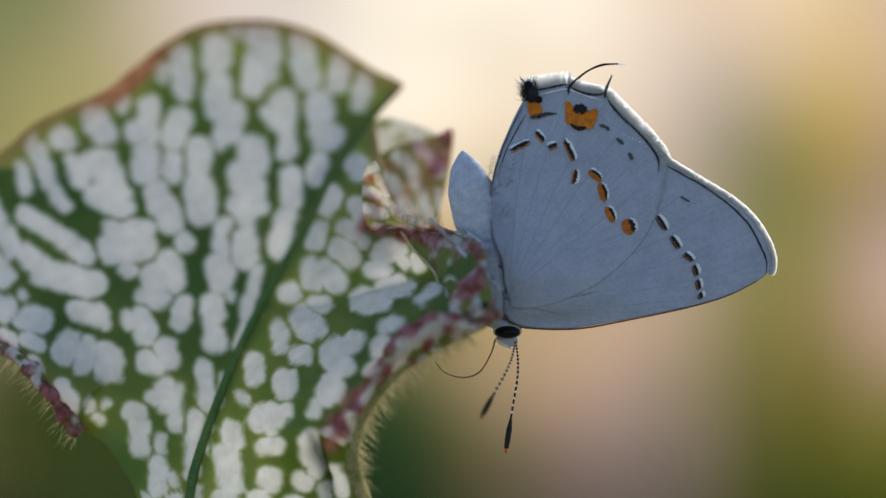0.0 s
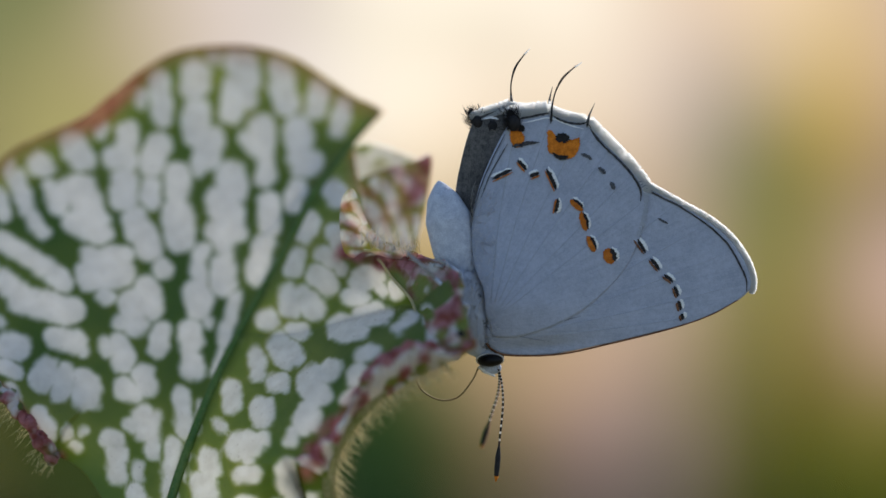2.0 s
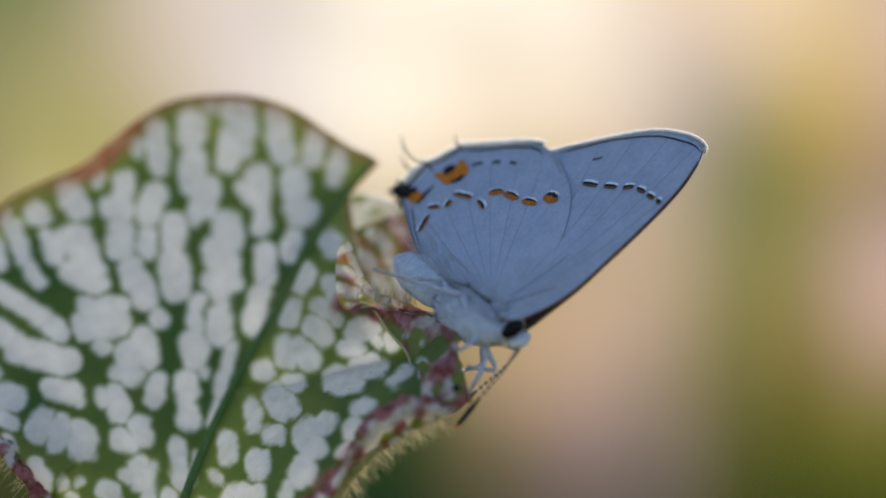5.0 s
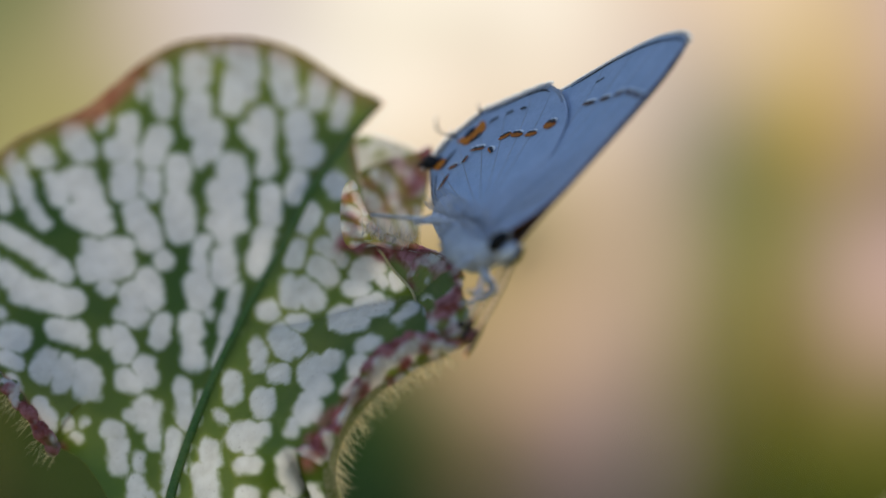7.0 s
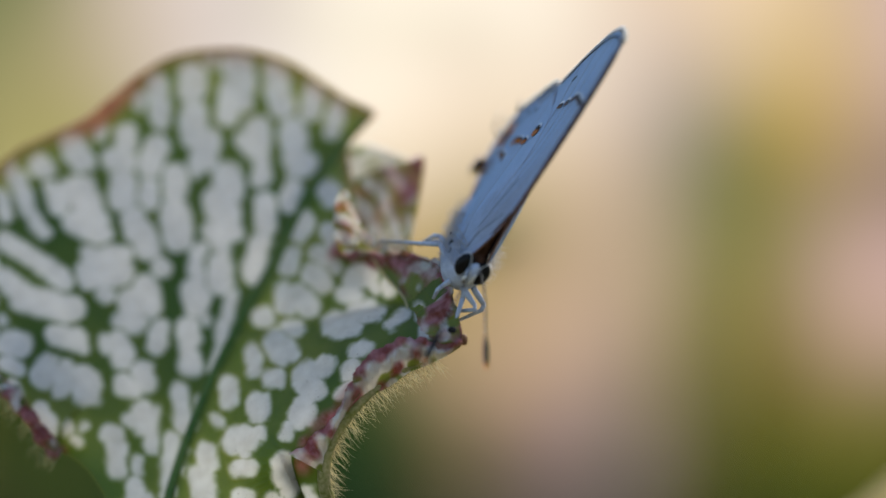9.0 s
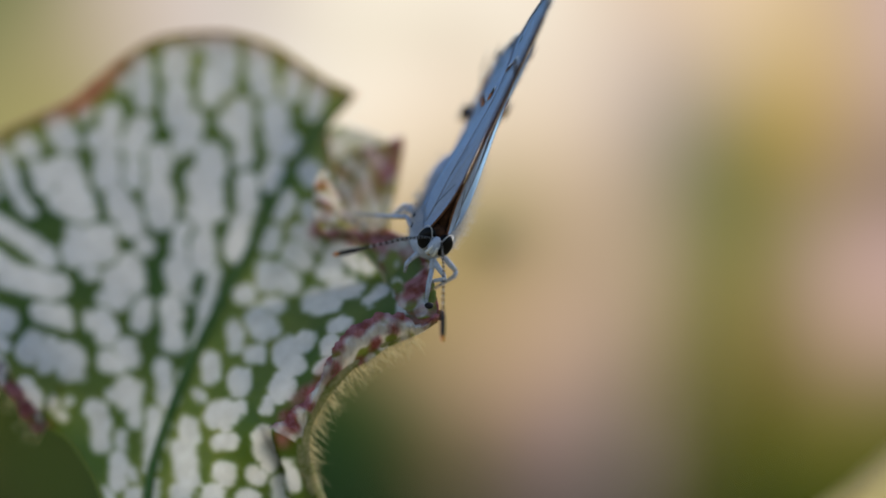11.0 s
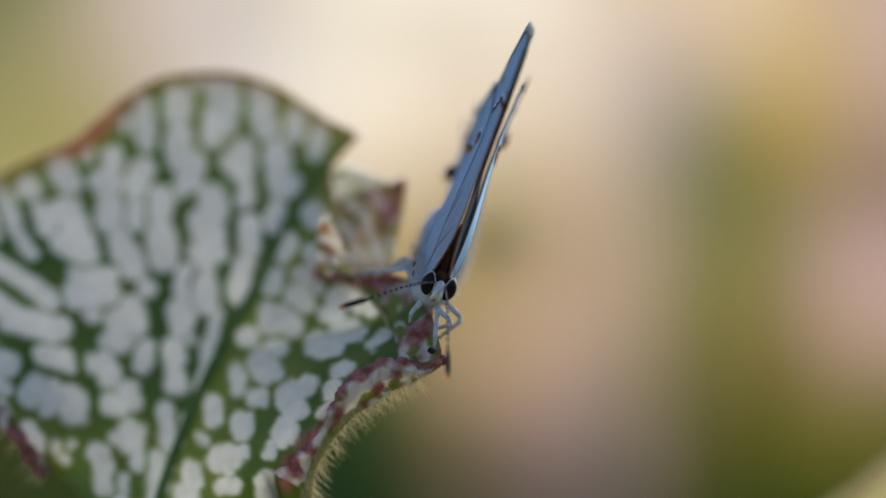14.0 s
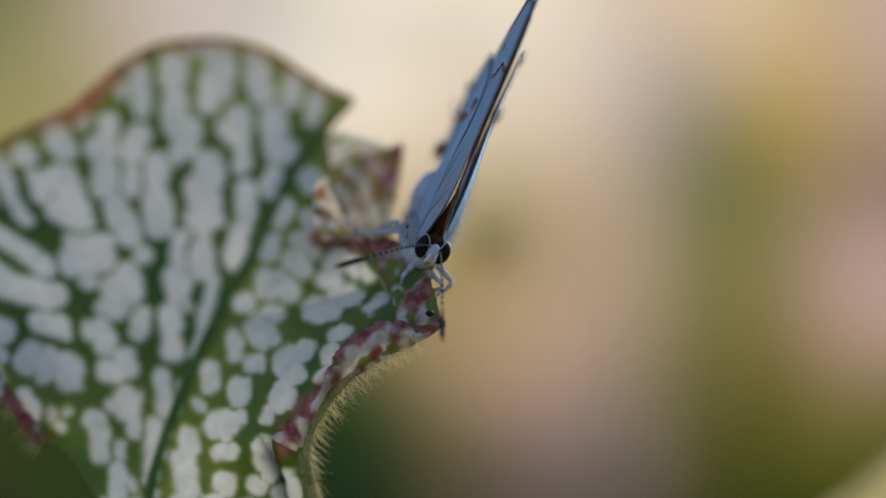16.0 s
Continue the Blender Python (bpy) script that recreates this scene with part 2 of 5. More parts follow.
def put_attribute(me, name, values):
    a = me.attributes.new(name, "FLOAT", "POINT")
    a.data.foreach_set("value", np.asarray(values, np.float32))


def tube_data(path, radii, sides=8, squash=1.0):
    """Vertices and faces of a closed tube along a path of 3D points."""
    p = [Vector(q) for q in path]
    verts, faces = [], []
    up = Vector((0, 1, 0))
    for i, q in enumerate(p):
        t = (p[min(i + 1, len(p) - 1)] - p[max(i - 1, 0)]).normalized()
        a = up - t * up.dot(t)
        if a.length < 1e-3:
            a = Vector((1, 0, 0)) - t * t.x
        a.normalize()
        b = t.cross(a)
        for s in range(sides):
            w = 2 * math.pi * s / sides
            verts.append(q + (a * math.cos(w) * squash + b * math.sin(w)) * radii[i])
    for i in range(len(p) - 1):
        for s in range(sides):
            s2 = (s + 1) % sides
            faces.append((i * sides + s, i * sides + s2, (i + 1) * sides + s2, (i + 1) * sides + s))
    faces.append(tuple(reversed(range(sides))))
    faces.append(tuple(range((len(p) - 1) * sides, len(p) * sides)))
    return verts, faces


def tube(name, path, radii, sides=8, squash=1.0):
    return mesh_of(name, *tube_data(path, radii, sides, squash))


def hairs_mesh(name, roots, tips, radius):
    """Fine tapering hairs, slightly bent, three-sided."""
    verts, faces = [], []
    for a, b in zip(roots, tips):
        a, b = Vector(a), Vector(b)
        mid = (a + b) / 2 + Vector([random.uniform(-1, 1) for _ in range(3)]) * (b - a).length * 0.08
        v, f = tube_data([a, mid, b], [radius, radius * 0.7, radius * 0.15], 3)
        o = len(verts)
        verts += v
        faces += [tuple(o + i for i in q) for q in f]
    return mesh_of(name, verts, faces)


def blob(name, centre, size, seg=24, rings=14):
    bm = bmesh.new()
    bmesh.ops.create_uvsphere(bm, u_segments=seg, v_segments=rings, radius=1)
    for v in bm.verts:
        v.co = Vector((v.co.x * size[0], v.co.y * size[1], v.co.z * size[2])) * U + Vector(centre)
    for f in bm.faces:
        f.smooth = True
    me = bpy.data.meshes.new(name)
    bm.to_mesh(me)
    bm.free()
    return me


# ---------------------------------------------------------------- setting
def grid_mesh(name, x0, x1, y0, y1, nx, ny, height):
    xs, ys = np.linspace(x0, x1, nx), np.linspace(y0, y1, ny)
    v = [(x, y, height(x, y)) for y in ys for x in xs]
    f = [(j * nx + i, j * nx + i + 1, (j + 1) * nx + i + 1, (j + 1) * nx + i) for j in range(ny - 1) for i in range(nx - 1)]
    return mesh_of(name, v, f)


def build_ground():
    near = grid_mesh("ground", -300, 300, -300, 300, 121, 121, lambda x, y: 0.0)
    g = part("ground", near, M_GROUND, None)
    tagged(g, "brown and green bog moss reaching to the horizon", "ground", kind="structure")


# unfocused distance in painted tones, light included: place across and down the view, colour
FAR_PALE_TONES = (
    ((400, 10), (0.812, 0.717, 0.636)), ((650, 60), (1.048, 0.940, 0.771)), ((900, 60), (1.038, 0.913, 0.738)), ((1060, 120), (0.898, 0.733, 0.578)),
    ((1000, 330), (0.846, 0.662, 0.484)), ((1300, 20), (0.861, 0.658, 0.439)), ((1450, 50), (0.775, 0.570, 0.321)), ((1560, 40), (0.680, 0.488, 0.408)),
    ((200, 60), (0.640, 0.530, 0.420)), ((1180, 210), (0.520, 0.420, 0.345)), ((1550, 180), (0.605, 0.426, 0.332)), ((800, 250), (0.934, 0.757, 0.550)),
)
FAR_TAN_TONES = (
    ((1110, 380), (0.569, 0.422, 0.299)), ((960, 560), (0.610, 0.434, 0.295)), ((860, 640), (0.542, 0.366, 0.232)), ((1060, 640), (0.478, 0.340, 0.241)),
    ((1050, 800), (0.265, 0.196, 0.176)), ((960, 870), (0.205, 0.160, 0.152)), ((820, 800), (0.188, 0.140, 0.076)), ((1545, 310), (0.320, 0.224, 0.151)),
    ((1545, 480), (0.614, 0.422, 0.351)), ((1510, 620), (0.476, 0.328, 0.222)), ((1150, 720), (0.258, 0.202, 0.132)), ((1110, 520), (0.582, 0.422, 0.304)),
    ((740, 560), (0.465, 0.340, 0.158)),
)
FAR_OLIVE_TONES = (
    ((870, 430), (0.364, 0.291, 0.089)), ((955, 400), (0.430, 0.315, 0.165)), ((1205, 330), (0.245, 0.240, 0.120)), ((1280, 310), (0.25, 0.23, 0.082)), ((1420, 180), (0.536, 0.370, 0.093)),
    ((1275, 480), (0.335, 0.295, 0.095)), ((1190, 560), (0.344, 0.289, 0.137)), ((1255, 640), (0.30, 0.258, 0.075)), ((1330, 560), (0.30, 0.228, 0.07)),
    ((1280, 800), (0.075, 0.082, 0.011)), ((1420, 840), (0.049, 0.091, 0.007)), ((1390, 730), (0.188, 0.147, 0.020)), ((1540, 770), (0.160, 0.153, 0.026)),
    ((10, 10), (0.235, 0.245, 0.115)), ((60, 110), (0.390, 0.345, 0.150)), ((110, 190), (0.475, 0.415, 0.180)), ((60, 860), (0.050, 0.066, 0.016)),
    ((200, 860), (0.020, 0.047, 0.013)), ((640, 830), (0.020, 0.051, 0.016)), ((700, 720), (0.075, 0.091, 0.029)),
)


def crisp(tones, gx, gy, rounds=14):
    """Painted tones firmed up against the lens blur disc, to suit the camera's view."""
    r = np.hypot(gx - gx[60, 90], gy - gy[60, 90])
    disc = np.fft.fft2(np.fft.ifftshift(np.clip((150 - r) / 24 + 0.5, 0, 1)))
    disc /= disc[0, 0].real
    soften = lambda z, k: np.real(np.fft.ifft2(np.fft.fft2(z, axes=(0, 1)) * k[..., None], axes=(0, 1)))
    out = tones.copy()
    for _ in range(rounds):
        out *= np.clip(soften(tones / np.maximum(soften(out, disc), 1e-3), np.conj(disc)), 0.5, 2)
        out = np.clip(out, 0.01, 1.6)
    return out


def build_backdrop():
    far = 4.4
    k = far * math.tan(radians(10)) / 784
    nx, ny = 181, 121
    xs, ys = np.linspace(-1500, 3068, nx), np.linspace(-900, 1441 + 290, ny)
    v = [((x - 784) * k, far - D, H - (y - 441) * k) for y in ys for x in xs]
    f = [(j * nx + i, (j + 1) * nx + i, (j + 1) * nx + i + 1, j * nx + i + 1) for j in range(ny - 1) for i in range(nx - 1)]
    me = mesh_of("backdrop", v, f)
    gx, gy = np.meshgrid(xs, ys)
    w = np.zeros(gx.shape)
    c = np.zeros((*gx.shape, 3))
    for (px, py), tone in FAR_PALE_TONES + FAR_TAN_TONES + FAR_OLIVE_TONES:
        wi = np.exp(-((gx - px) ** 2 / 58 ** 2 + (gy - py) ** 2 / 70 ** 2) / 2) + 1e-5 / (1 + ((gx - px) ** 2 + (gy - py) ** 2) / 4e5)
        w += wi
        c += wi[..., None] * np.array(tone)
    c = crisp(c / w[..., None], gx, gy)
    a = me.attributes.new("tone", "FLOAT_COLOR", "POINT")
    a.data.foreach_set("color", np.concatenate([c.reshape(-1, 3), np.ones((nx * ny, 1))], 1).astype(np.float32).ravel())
    # the panel glows by itself; sun and shade of the distance are its colours
    m = bpy.data.materials.new("far_glow")
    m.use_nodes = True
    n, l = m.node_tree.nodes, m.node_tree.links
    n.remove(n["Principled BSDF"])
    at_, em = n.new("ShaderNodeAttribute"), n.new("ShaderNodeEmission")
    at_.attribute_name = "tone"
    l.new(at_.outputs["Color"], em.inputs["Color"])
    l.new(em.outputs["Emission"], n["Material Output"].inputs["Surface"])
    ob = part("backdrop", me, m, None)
    tagged(ob, "glowing panel far away, light painted in soft cream, olive and green", "backdrop", kind="structure")


def blade_mesh(name, h, lx, ly, w):
    """One arching tapered blade from its foot at the origin."""
    verts, faces = [], []
    n = 9
    turn = random.uniform(-0.7, 0.7)
    cx, cy = math.cos(turn) * w / 2, math.sin(turn) * w / 2
    for i in range(n):
        s = i / (n - 1)
        k = (1 - s ** 7) * (0.5 + 0.5 * min(1, s * 4))
        px, py, pz = lx * s * s, ly * s * s, h * s - 0.01
        verts += [(px - cx * k, py - cy * k, pz), (px + cy * k * 0.15, py - cx * k * 0.15, pz), (px + cx * k, py + cy * k, pz), (px - cy * k * 0.15, py + cx * k * 0.15, pz)]
    for i in range(n - 1):
        a = i * 4
        faces += [(a + q, a + (q + 1) % 4, a + 4 + (q + 1) % 4, a + 4 + q) for q in range(4)]
    return mesh_of(name, verts, faces)


def clump(name, x0, x1, top, spread, far, count, width, material, label, category):
    """A clump of blades far behind; x0, x1 and top are view directions in drawing units, far its distance."""
    k = far * math.tan(radians(10)) / 784
    cx, cy = ((x0 + x1) / 2 - 784) * k, far - D
    thing = tagged(new(name), label, category, "clumps behind the flower")
    thing.location = (cx, cy, 0)
    for i in range(count):
        x = (x0 + (x1 - x0) * (i + random.uniform(0.1, 0.9)) / count - 784) * k - cx
        h = max(0.05, H + (441 - top - abs(random.gauss(0, spread))) * k)
        part("blade", blade_mesh("blade", h, random.gauss(0, 0.012), random.gauss(0, 0.02), width * random.uniform(0.6, 1.3)), material, thing, "", (x, random.uniform(-0.05, 0.05), 0))
    return thing


def build_far_plants():
    clump("reeds", 1190, 1350, 250, 90, 1.0, 7, 0.007, M_REED, "tall olive reeds standing far behind, out of focus", "reeds")
    clump("grass_clump", 1230, 1700, 760, 40, 0.9, 50, 0.020, M_GRASS, "low dark green grass far behind", "grass clump")
    clump("leaf_clump", 520, 730, 760, 40, 0.85, 34, 0.022, M_DARK, "low dark bluish green leaves behind the flower", "leaf clump")
    clump("leaf_clump", -200, 400, 790, 40, 0.85, 60, 0.022, M_DARK, "low dark green leaves behind the hood", "leaf clump")
    clump("reeds", -320, -130, -60, 60, 0.9, 10, 0.010, M_REED, "tall olive reeds at the edge of the bog", "reeds")


def build_seed_head():
    """Olive seed head on a thin stem, made up behind the flower for a soft spot."""
    thing = tagged(new("seed_head"), "made-up olive seed head giving a soft patch behind the flower", "seed head")
    thing.location = (0, 0, H)
    for _ in range(26):
        x, y = random.gauss(872, 16), random.gauss(436, 14)
        a = random.uniform(0, 2 * math.pi)
        p, q = at(x, y, 2500), at(x + 34 * math.cos(a), y + 26 * math.sin(a), 2500 + random.uniform(-20, 20))
        part("spikelet", tube("spikelet", [p, p.lerp(q, 0.5), q], [5 * U, 12 * U, 2 * U], 6), M_REED, thing)
    foot = at(850, 460, 2500)
    part("stem", tube("stem", [foot, (foot.x - 0.004, foot.y + 0.004, -0.2), (foot.x - 0.008, foot.y + 0.01, -H - 0.01)], [1.5 * U, 2 * U, 3 * U], 6), M_REED, thing)


def build_near_blade():
    """A pale grass blade a little behind the flower that bends into view."""
    thing = tagged(new("tall_grass"), "single pale green grass blade arching behind the flower", "grass")
    p = spline(((1120, 15200), (1150, 8000), (1200, 3000), (1280, 1500), (1420, 1085), (1580, 925), (1740, 800), (1900, 720)), 80)
    verts, faces = [], []
    for i, (x, y) in enumerate(p):
        q, r = p[min(i + 1, 79)], p[max(i - 1, 0)]
        t = (q - r) / np.linalg.norm(q - r)
        w = 66 * min(1, (79 - i) / 12 + 0.05)
        for k, off, d in ((0, -1, 0), (1, 0, 16), (2, 1, 0), (3, 0, 22)):
            verts.append(at(x - t[1] * w * off, y + t[0] * w * off, 800 + d))
    for i in range(79):
        faces += [(i * 4 + a, i * 4 + (a + 1) % 4, i * 4 + 4 + (a + 1) % 4, i * 4 + 4 + a) for a in range(4)]
    part("leaf", mesh_of("leaf", verts, faces), M_PALE, thing)
    return thing


# ---------------------------------------------------------------- pitcher plant
HOOD = ((-70, 330), (-20, 290), (30, 247), (100, 214), (150, 192), (200, 152), (255, 108), (315, 76), (385, 66), (455, 69), (525, 90), (585, 128),
        (628, 156), (660, 170), (678, 183), (668, 194), (646, 208), (628, 245), (640, 330), (650, 424), (700, 436), (765, 444), (806, 472), (822, 530), (834, 590), (790, 612),
        (725, 625), (680, 650), (645, 695), (600, 738), (560, 776), (530, 806), (538, 850), (556, 900), (566, 960), (480, 1010), (330, 1015), (230, 960), (190, 880),
        (150, 820), (108, 793), (86, 785), (58, 742), (28, 700), (-5, 668), (-60, 625), (-120, 540), (-120, 420))
MIDRIB = ((672, 186), (640, 222), (592, 282), (552, 335), (500, 440), (440, 545), (382, 660), (332, 785), (300, 890), (290, 1010))
LIP = ((612, 432, 120), (655, 438, 90), (700, 436, 45), (765, 444, -20), (808, 470, -90), (826, 540, -140), (834, 590, -155), (790, 612, -150),
       (725, 624, -144), (680, 650, -138), (645, 695, -130), (600, 738, -124), (560, 776, -118), (528, 806, -112), (548, 850, -84), (585, 900, -50))
LIP_LEFT = ((-60, 625, 110), (-5, 668, 70), (28, 700, 50), (58, 742, 45), (86, 785, 60), (108, 793, 90))

# pale windows between the veins, by region of the hood: each a short stroke and its half width
WINDOWS_TOP = ((346, 118, 345, 138, 25), (350, 185, 352, 225, 25), (374, 230, 370, 262, 22), (358, 245, 354, 282, 14), (378, 82, 384, 88, 11), (283, 130, 290, 195, 17),
               (252, 152, 250, 168, 9), (425, 92, 435, 130, 26), (420, 130, 412, 185, 20), (440, 150, 440, 165, 14), (495, 105, 502, 125, 18), (502, 130, 508, 170, 22),
               (568, 140, 560, 180, 18), (614, 168, 598, 215, 15), (465, 212, 462, 240, 24), (440, 232, 450, 245, 16), (472, 260, 470, 300, 16), (530, 215, 530, 258, 23),
               (552, 270, 535, 280, 20))
WINDOWS_SHOULDER = ((226, 218, 226, 250, 18), (205, 265, 228, 270, 20), (280, 245, 270, 275, 22), (222, 305, 222, 335, 24), (268, 315, 268, 338, 17), (316, 292, 316, 328, 21),
                    (130, 240, 145, 265, 23), (180, 215, 180, 220, 11), (72, 275, 80, 282, 20), (105, 345, 120, 322, 20), (142, 322, 165, 380, 30), (135, 377, 180, 397, 21),
                    (88, 315, 95, 340, 11), (30, 300, 50, 360, 14), (45, 350, 75, 398, 12), (240, 375, 265, 425, 22), (315, 360, 320, 405, 26), (2, 330, 8, 362, 13),
                    (12, 268, 18, 288, 10))
WINDOWS_MIDDLE = ((528, 318, 520, 345, 16), (410, 300, 412, 320, 28), (395, 340, 410, 390, 28), (385, 395, 400, 420, 20), (478, 345, 478, 385, 20), (470, 415, 455, 470, 20),
                  (362, 425, 352, 445, 12), (405, 420, 400, 445, 14), (395, 455, 395, 488, 22), (350, 455, 360, 480, 14), (350, 500, 352, 525, 25), (338, 570, 340, 638, 20),
                  (350, 620, 350, 645, 13), (370, 556, 374, 556, 8), (418, 512, 396, 590, 11), (395, 590, 382, 650, 6), (322, 685, 330, 750, 15), (357, 700, 345, 745, 6),
                  (308, 770, 300, 870, 13))
WINDOWS_LEFT = ((8, 412, 88, 462, 16), (92, 466, 115, 486, 17), (5, 480, 40, 505, 18), (40, 515, 125, 535, 24), (100, 580, 135, 590, 19), (140, 590, 148, 605, 10),
                (165, 470, 212, 466, 29), (160, 440, 222, 438, 17), (185, 505, 190, 510, 13), (225, 455, 230, 460, 12), (262, 495, 268, 530, 22), (235, 520, 240, 558, 23), (215, 555, 245, 562, 13),
                (285, 455, 290, 465, 14), (288, 572, 282, 600, 17), (188, 590, 195, 608, 11), (212, 595, 222, 625, 20), (12, 600, 30, 600, 24), (10, 630, 25, 640, 15),
                (0, 552, 2, 556, 8))
WINDOWS_LOW = ((85, 640, 78, 655, 24), (115, 650, 110, 675, 21), (150, 665, 155, 685, 27), (255, 650, 262, 670, 20), (220, 672, 240, 680, 18), (255, 725, 262, 745, 24),
               (275, 720, 270, 785, 12), (235, 735, 240, 740, 14), (72, 720, 85, 745, 16), (121, 748, 122, 756, 10), (147, 746, 148, 747, 8), (133, 770, 140, 775, 9),
               (195, 760, 205, 762, 16), (208, 785, 210, 825, 18), (246, 808, 247, 828, 9), (240, 858, 240, 900, 17), (20, 672, 28, 688, 10), (333, 785, 320, 830, 5),
               (265, 875, 268, 890, 9))
WINDOWS_EDGE = ((-70, 380, -40, 440, 24), (-45, 420, -15, 470, 18), (-70, 480, -35, 520, 22), (-60, 560, -30, 580, 22), (-35, 630, -20, 640, 15), (215, 920, 218, 960, 16),
                (270, 920, 268, 980, 16), (305, 900, 300, 970, 12), (360, 910, 350, 970, 20), (420, 920, 405, 980, 20), (480, 930, 470, 980, 20), (540, 900, 545, 960, 15))
WINDOWS_RIGHT = ((590, 320, 600, 335, 18), (552, 375, 540, 400, 15), (598, 400, 605, 420, 19), (526, 438, 522, 460, 14), (572, 435, 590, 450, 13), (565, 472, 582, 488, 19),
                 (515, 505, 515, 530, 18), (545, 517, 555, 532, 19), (520, 500, 540, 502, 10), (472, 550, 476, 550, 17), (520, 570, 535, 572, 14), (495, 595, 505, 618, 21),
                 (520, 605, 520, 615, 17), (455, 615, 458, 645, 13), (485, 662, 498, 660, 15), (410, 672, 412, 700, 15), (465, 708, 466, 720, 20), (391, 738, 391, 741, 10),
                 (600, 455, 606, 460, 12))
WINDOWS_THROAT = ((425, 775, 445, 770, 24), (465, 760, 455, 765, 14), (438, 795, 440, 797, 11), (430, 825, 448, 822, 15), (371, 795, 372, 815, 17), (362, 840, 368, 890, 22),
                  (435, 880, 440, 890, 18), (512, 815, 512, 840, 20), (525, 855, 520, 865, 14), (490, 882, 500, 890, 13), (588, 636, 562, 660, 16), (555, 656, 560, 680, 26),
                  (550, 705, 535, 738, 17), (522, 748, 515, 762, 11), (560, 715, 550, 735, 11), (766, 580, 782, 570, 9), (757, 530, 757, 550, 7))
WINDOWS_LIP = ((640, 482, 660, 476, 22), (620, 510, 640, 510, 14), (670, 490, 680, 500, 11), (695, 490, 705, 505, 9), (605, 565, 630, 560, 23), (640, 545, 670, 540, 19),
               (685, 535, 688, 538, 8), (705, 565, 730, 545, 8), (625, 655, 640, 635, 12), (640, 615, 660, 605, 13), (612, 690, 635, 672, 10), (640, 360, 620, 400, 14))


def near_line(x, y, line, n=160):
    """Distance to a smooth line, side of it, and the third value along it."""
    p = spline(line, n)
    d2 = (x[:, None] - p[None, :, 0]) ** 2 + (y[:, None] - p[None, :, 1]) ** 2
    i = d2.argmin(1)
    t = np.gradient(p[:, :2], axis=0)[i]
    side = np.sign((x - p[i, 0]) * -t[:, 1] + (y - p[i, 1]) * t[:, 0])
    return np.sqrt(d2[np.arange(len(x)), i]), side, (p[i, 2] if p.shape[1] > 2 else None)


def hood_depth(x, y):
    d, side, _ = near_line(x, y, MIDRIB)
    right = side < 0
    lean = 195 + 0.42 * (480 - y)
    out = np.where(right, lean - 120 * (1 - np.exp(-d / 170)) * np.clip((y - 60) / 400, 0, 1), lean + 12 * np.sin(x / 90 + y / 140) - 0.03 * d)
    out -= 10 * np.exp(-(d / 9) ** 2)
    for line, reach in ((LIP, 115), (LIP_LEFT, 60)):
        dl, _, z = near_line(x, y, line)
        w = np.exp(-(dl / reach) ** 2)
        out = out * (1 - w) + z * w
    return out + 4 * np.sin(x / 31) * np.sin(y / 37)


def window_mask(x, y, windows, grow):
    """1 inside the pale windows, 0 on the veins; windows that touch run together, with a fainter vein between."""
    top, second = np.full(len(x), -9.0), np.full(len(x), -9.0)
    for x0, y0, x1, y1, r in windows:
        dx, dy = x1 - x0, y1 - y0
        f = np.clip(((x - x0) * dx + (y - y0) * dy) / (dx * dx + dy * dy + 1e-9), 0, 1)
        inside = (r + grow - np.hypot(x - x0 - f * dx, y - y0 - f * dy)) / 15 + 0.5
        second = np.maximum(second, np.minimum(top, inside))
        top = np.maximum(top, inside)
    seam = np.exp(-((top - second) / 0.32) ** 2) * np.clip(second + 0.6, 0, 1) * np.clip(1.9 - top, 0, 1)
    return np.clip(top, 0, 1) * (1 - 0.26 * seam)


def wobble(x, y, s, k):
    return np.array([noise.noise(Vector((a / s, b / s, k))) for a, b in zip(x, y)])


def lip_mesh(name, line, n, radius, wave, redness):
    """The rolled, crinkled margin, blotched pink on white."""
    p = spline(line, n)
    path, rad = [], []
    for i, (x, y, d) in enumerate(p):
        s = i / (n - 1)
        w = noise.noise(Vector((s * wave, 1.3, 0))) + 0.5 * noise.noise(Vector((s * wave * 2.7, 4.1, 0)))
        w2 = noise.noise(Vector((s * wave, 7.7, 0))) + 0.5 * noise.noise(Vector((s * wave * 2.7, 9.2, 0)))
        path.append(at(x + 9 * w, y + 9 * w2, d - 4 + 14 * w))
        rad.append(radius * (0.8 + 0.6 * abs(w2) + 0.3 * w) * min(1, 0.3 + 6 * s, 0.3 + 6 * (1 - s)) * U)
    sides = 18
    verts, faces = tube_data(path, rad, sides, 1.2)
    pink, white = [], []
    for i, v in enumerate(verts):
        c = path[i // sides]
        q = v / U
        b = noise.noise(q / 22)
        v += (v - c) * (0.5 * b + 0.12 * noise.noise(q / 6))
        f = noise.noise(q / 34 + Vector((3, 0, 0))) + 0.3 * noise.noise(q / 12)
        pink.append(min(1, max(0, redness + 2.2 * f)))
        white.append(min(1, max(0, 0.85 + 2.5 * noise.noise(q / 20 + Vector((0, 8, 0))))))
    me = mesh_of(name, verts, faces)
    put_attribute(me, "pink", pink)
    put_attribute(me, "white", white)
    return me


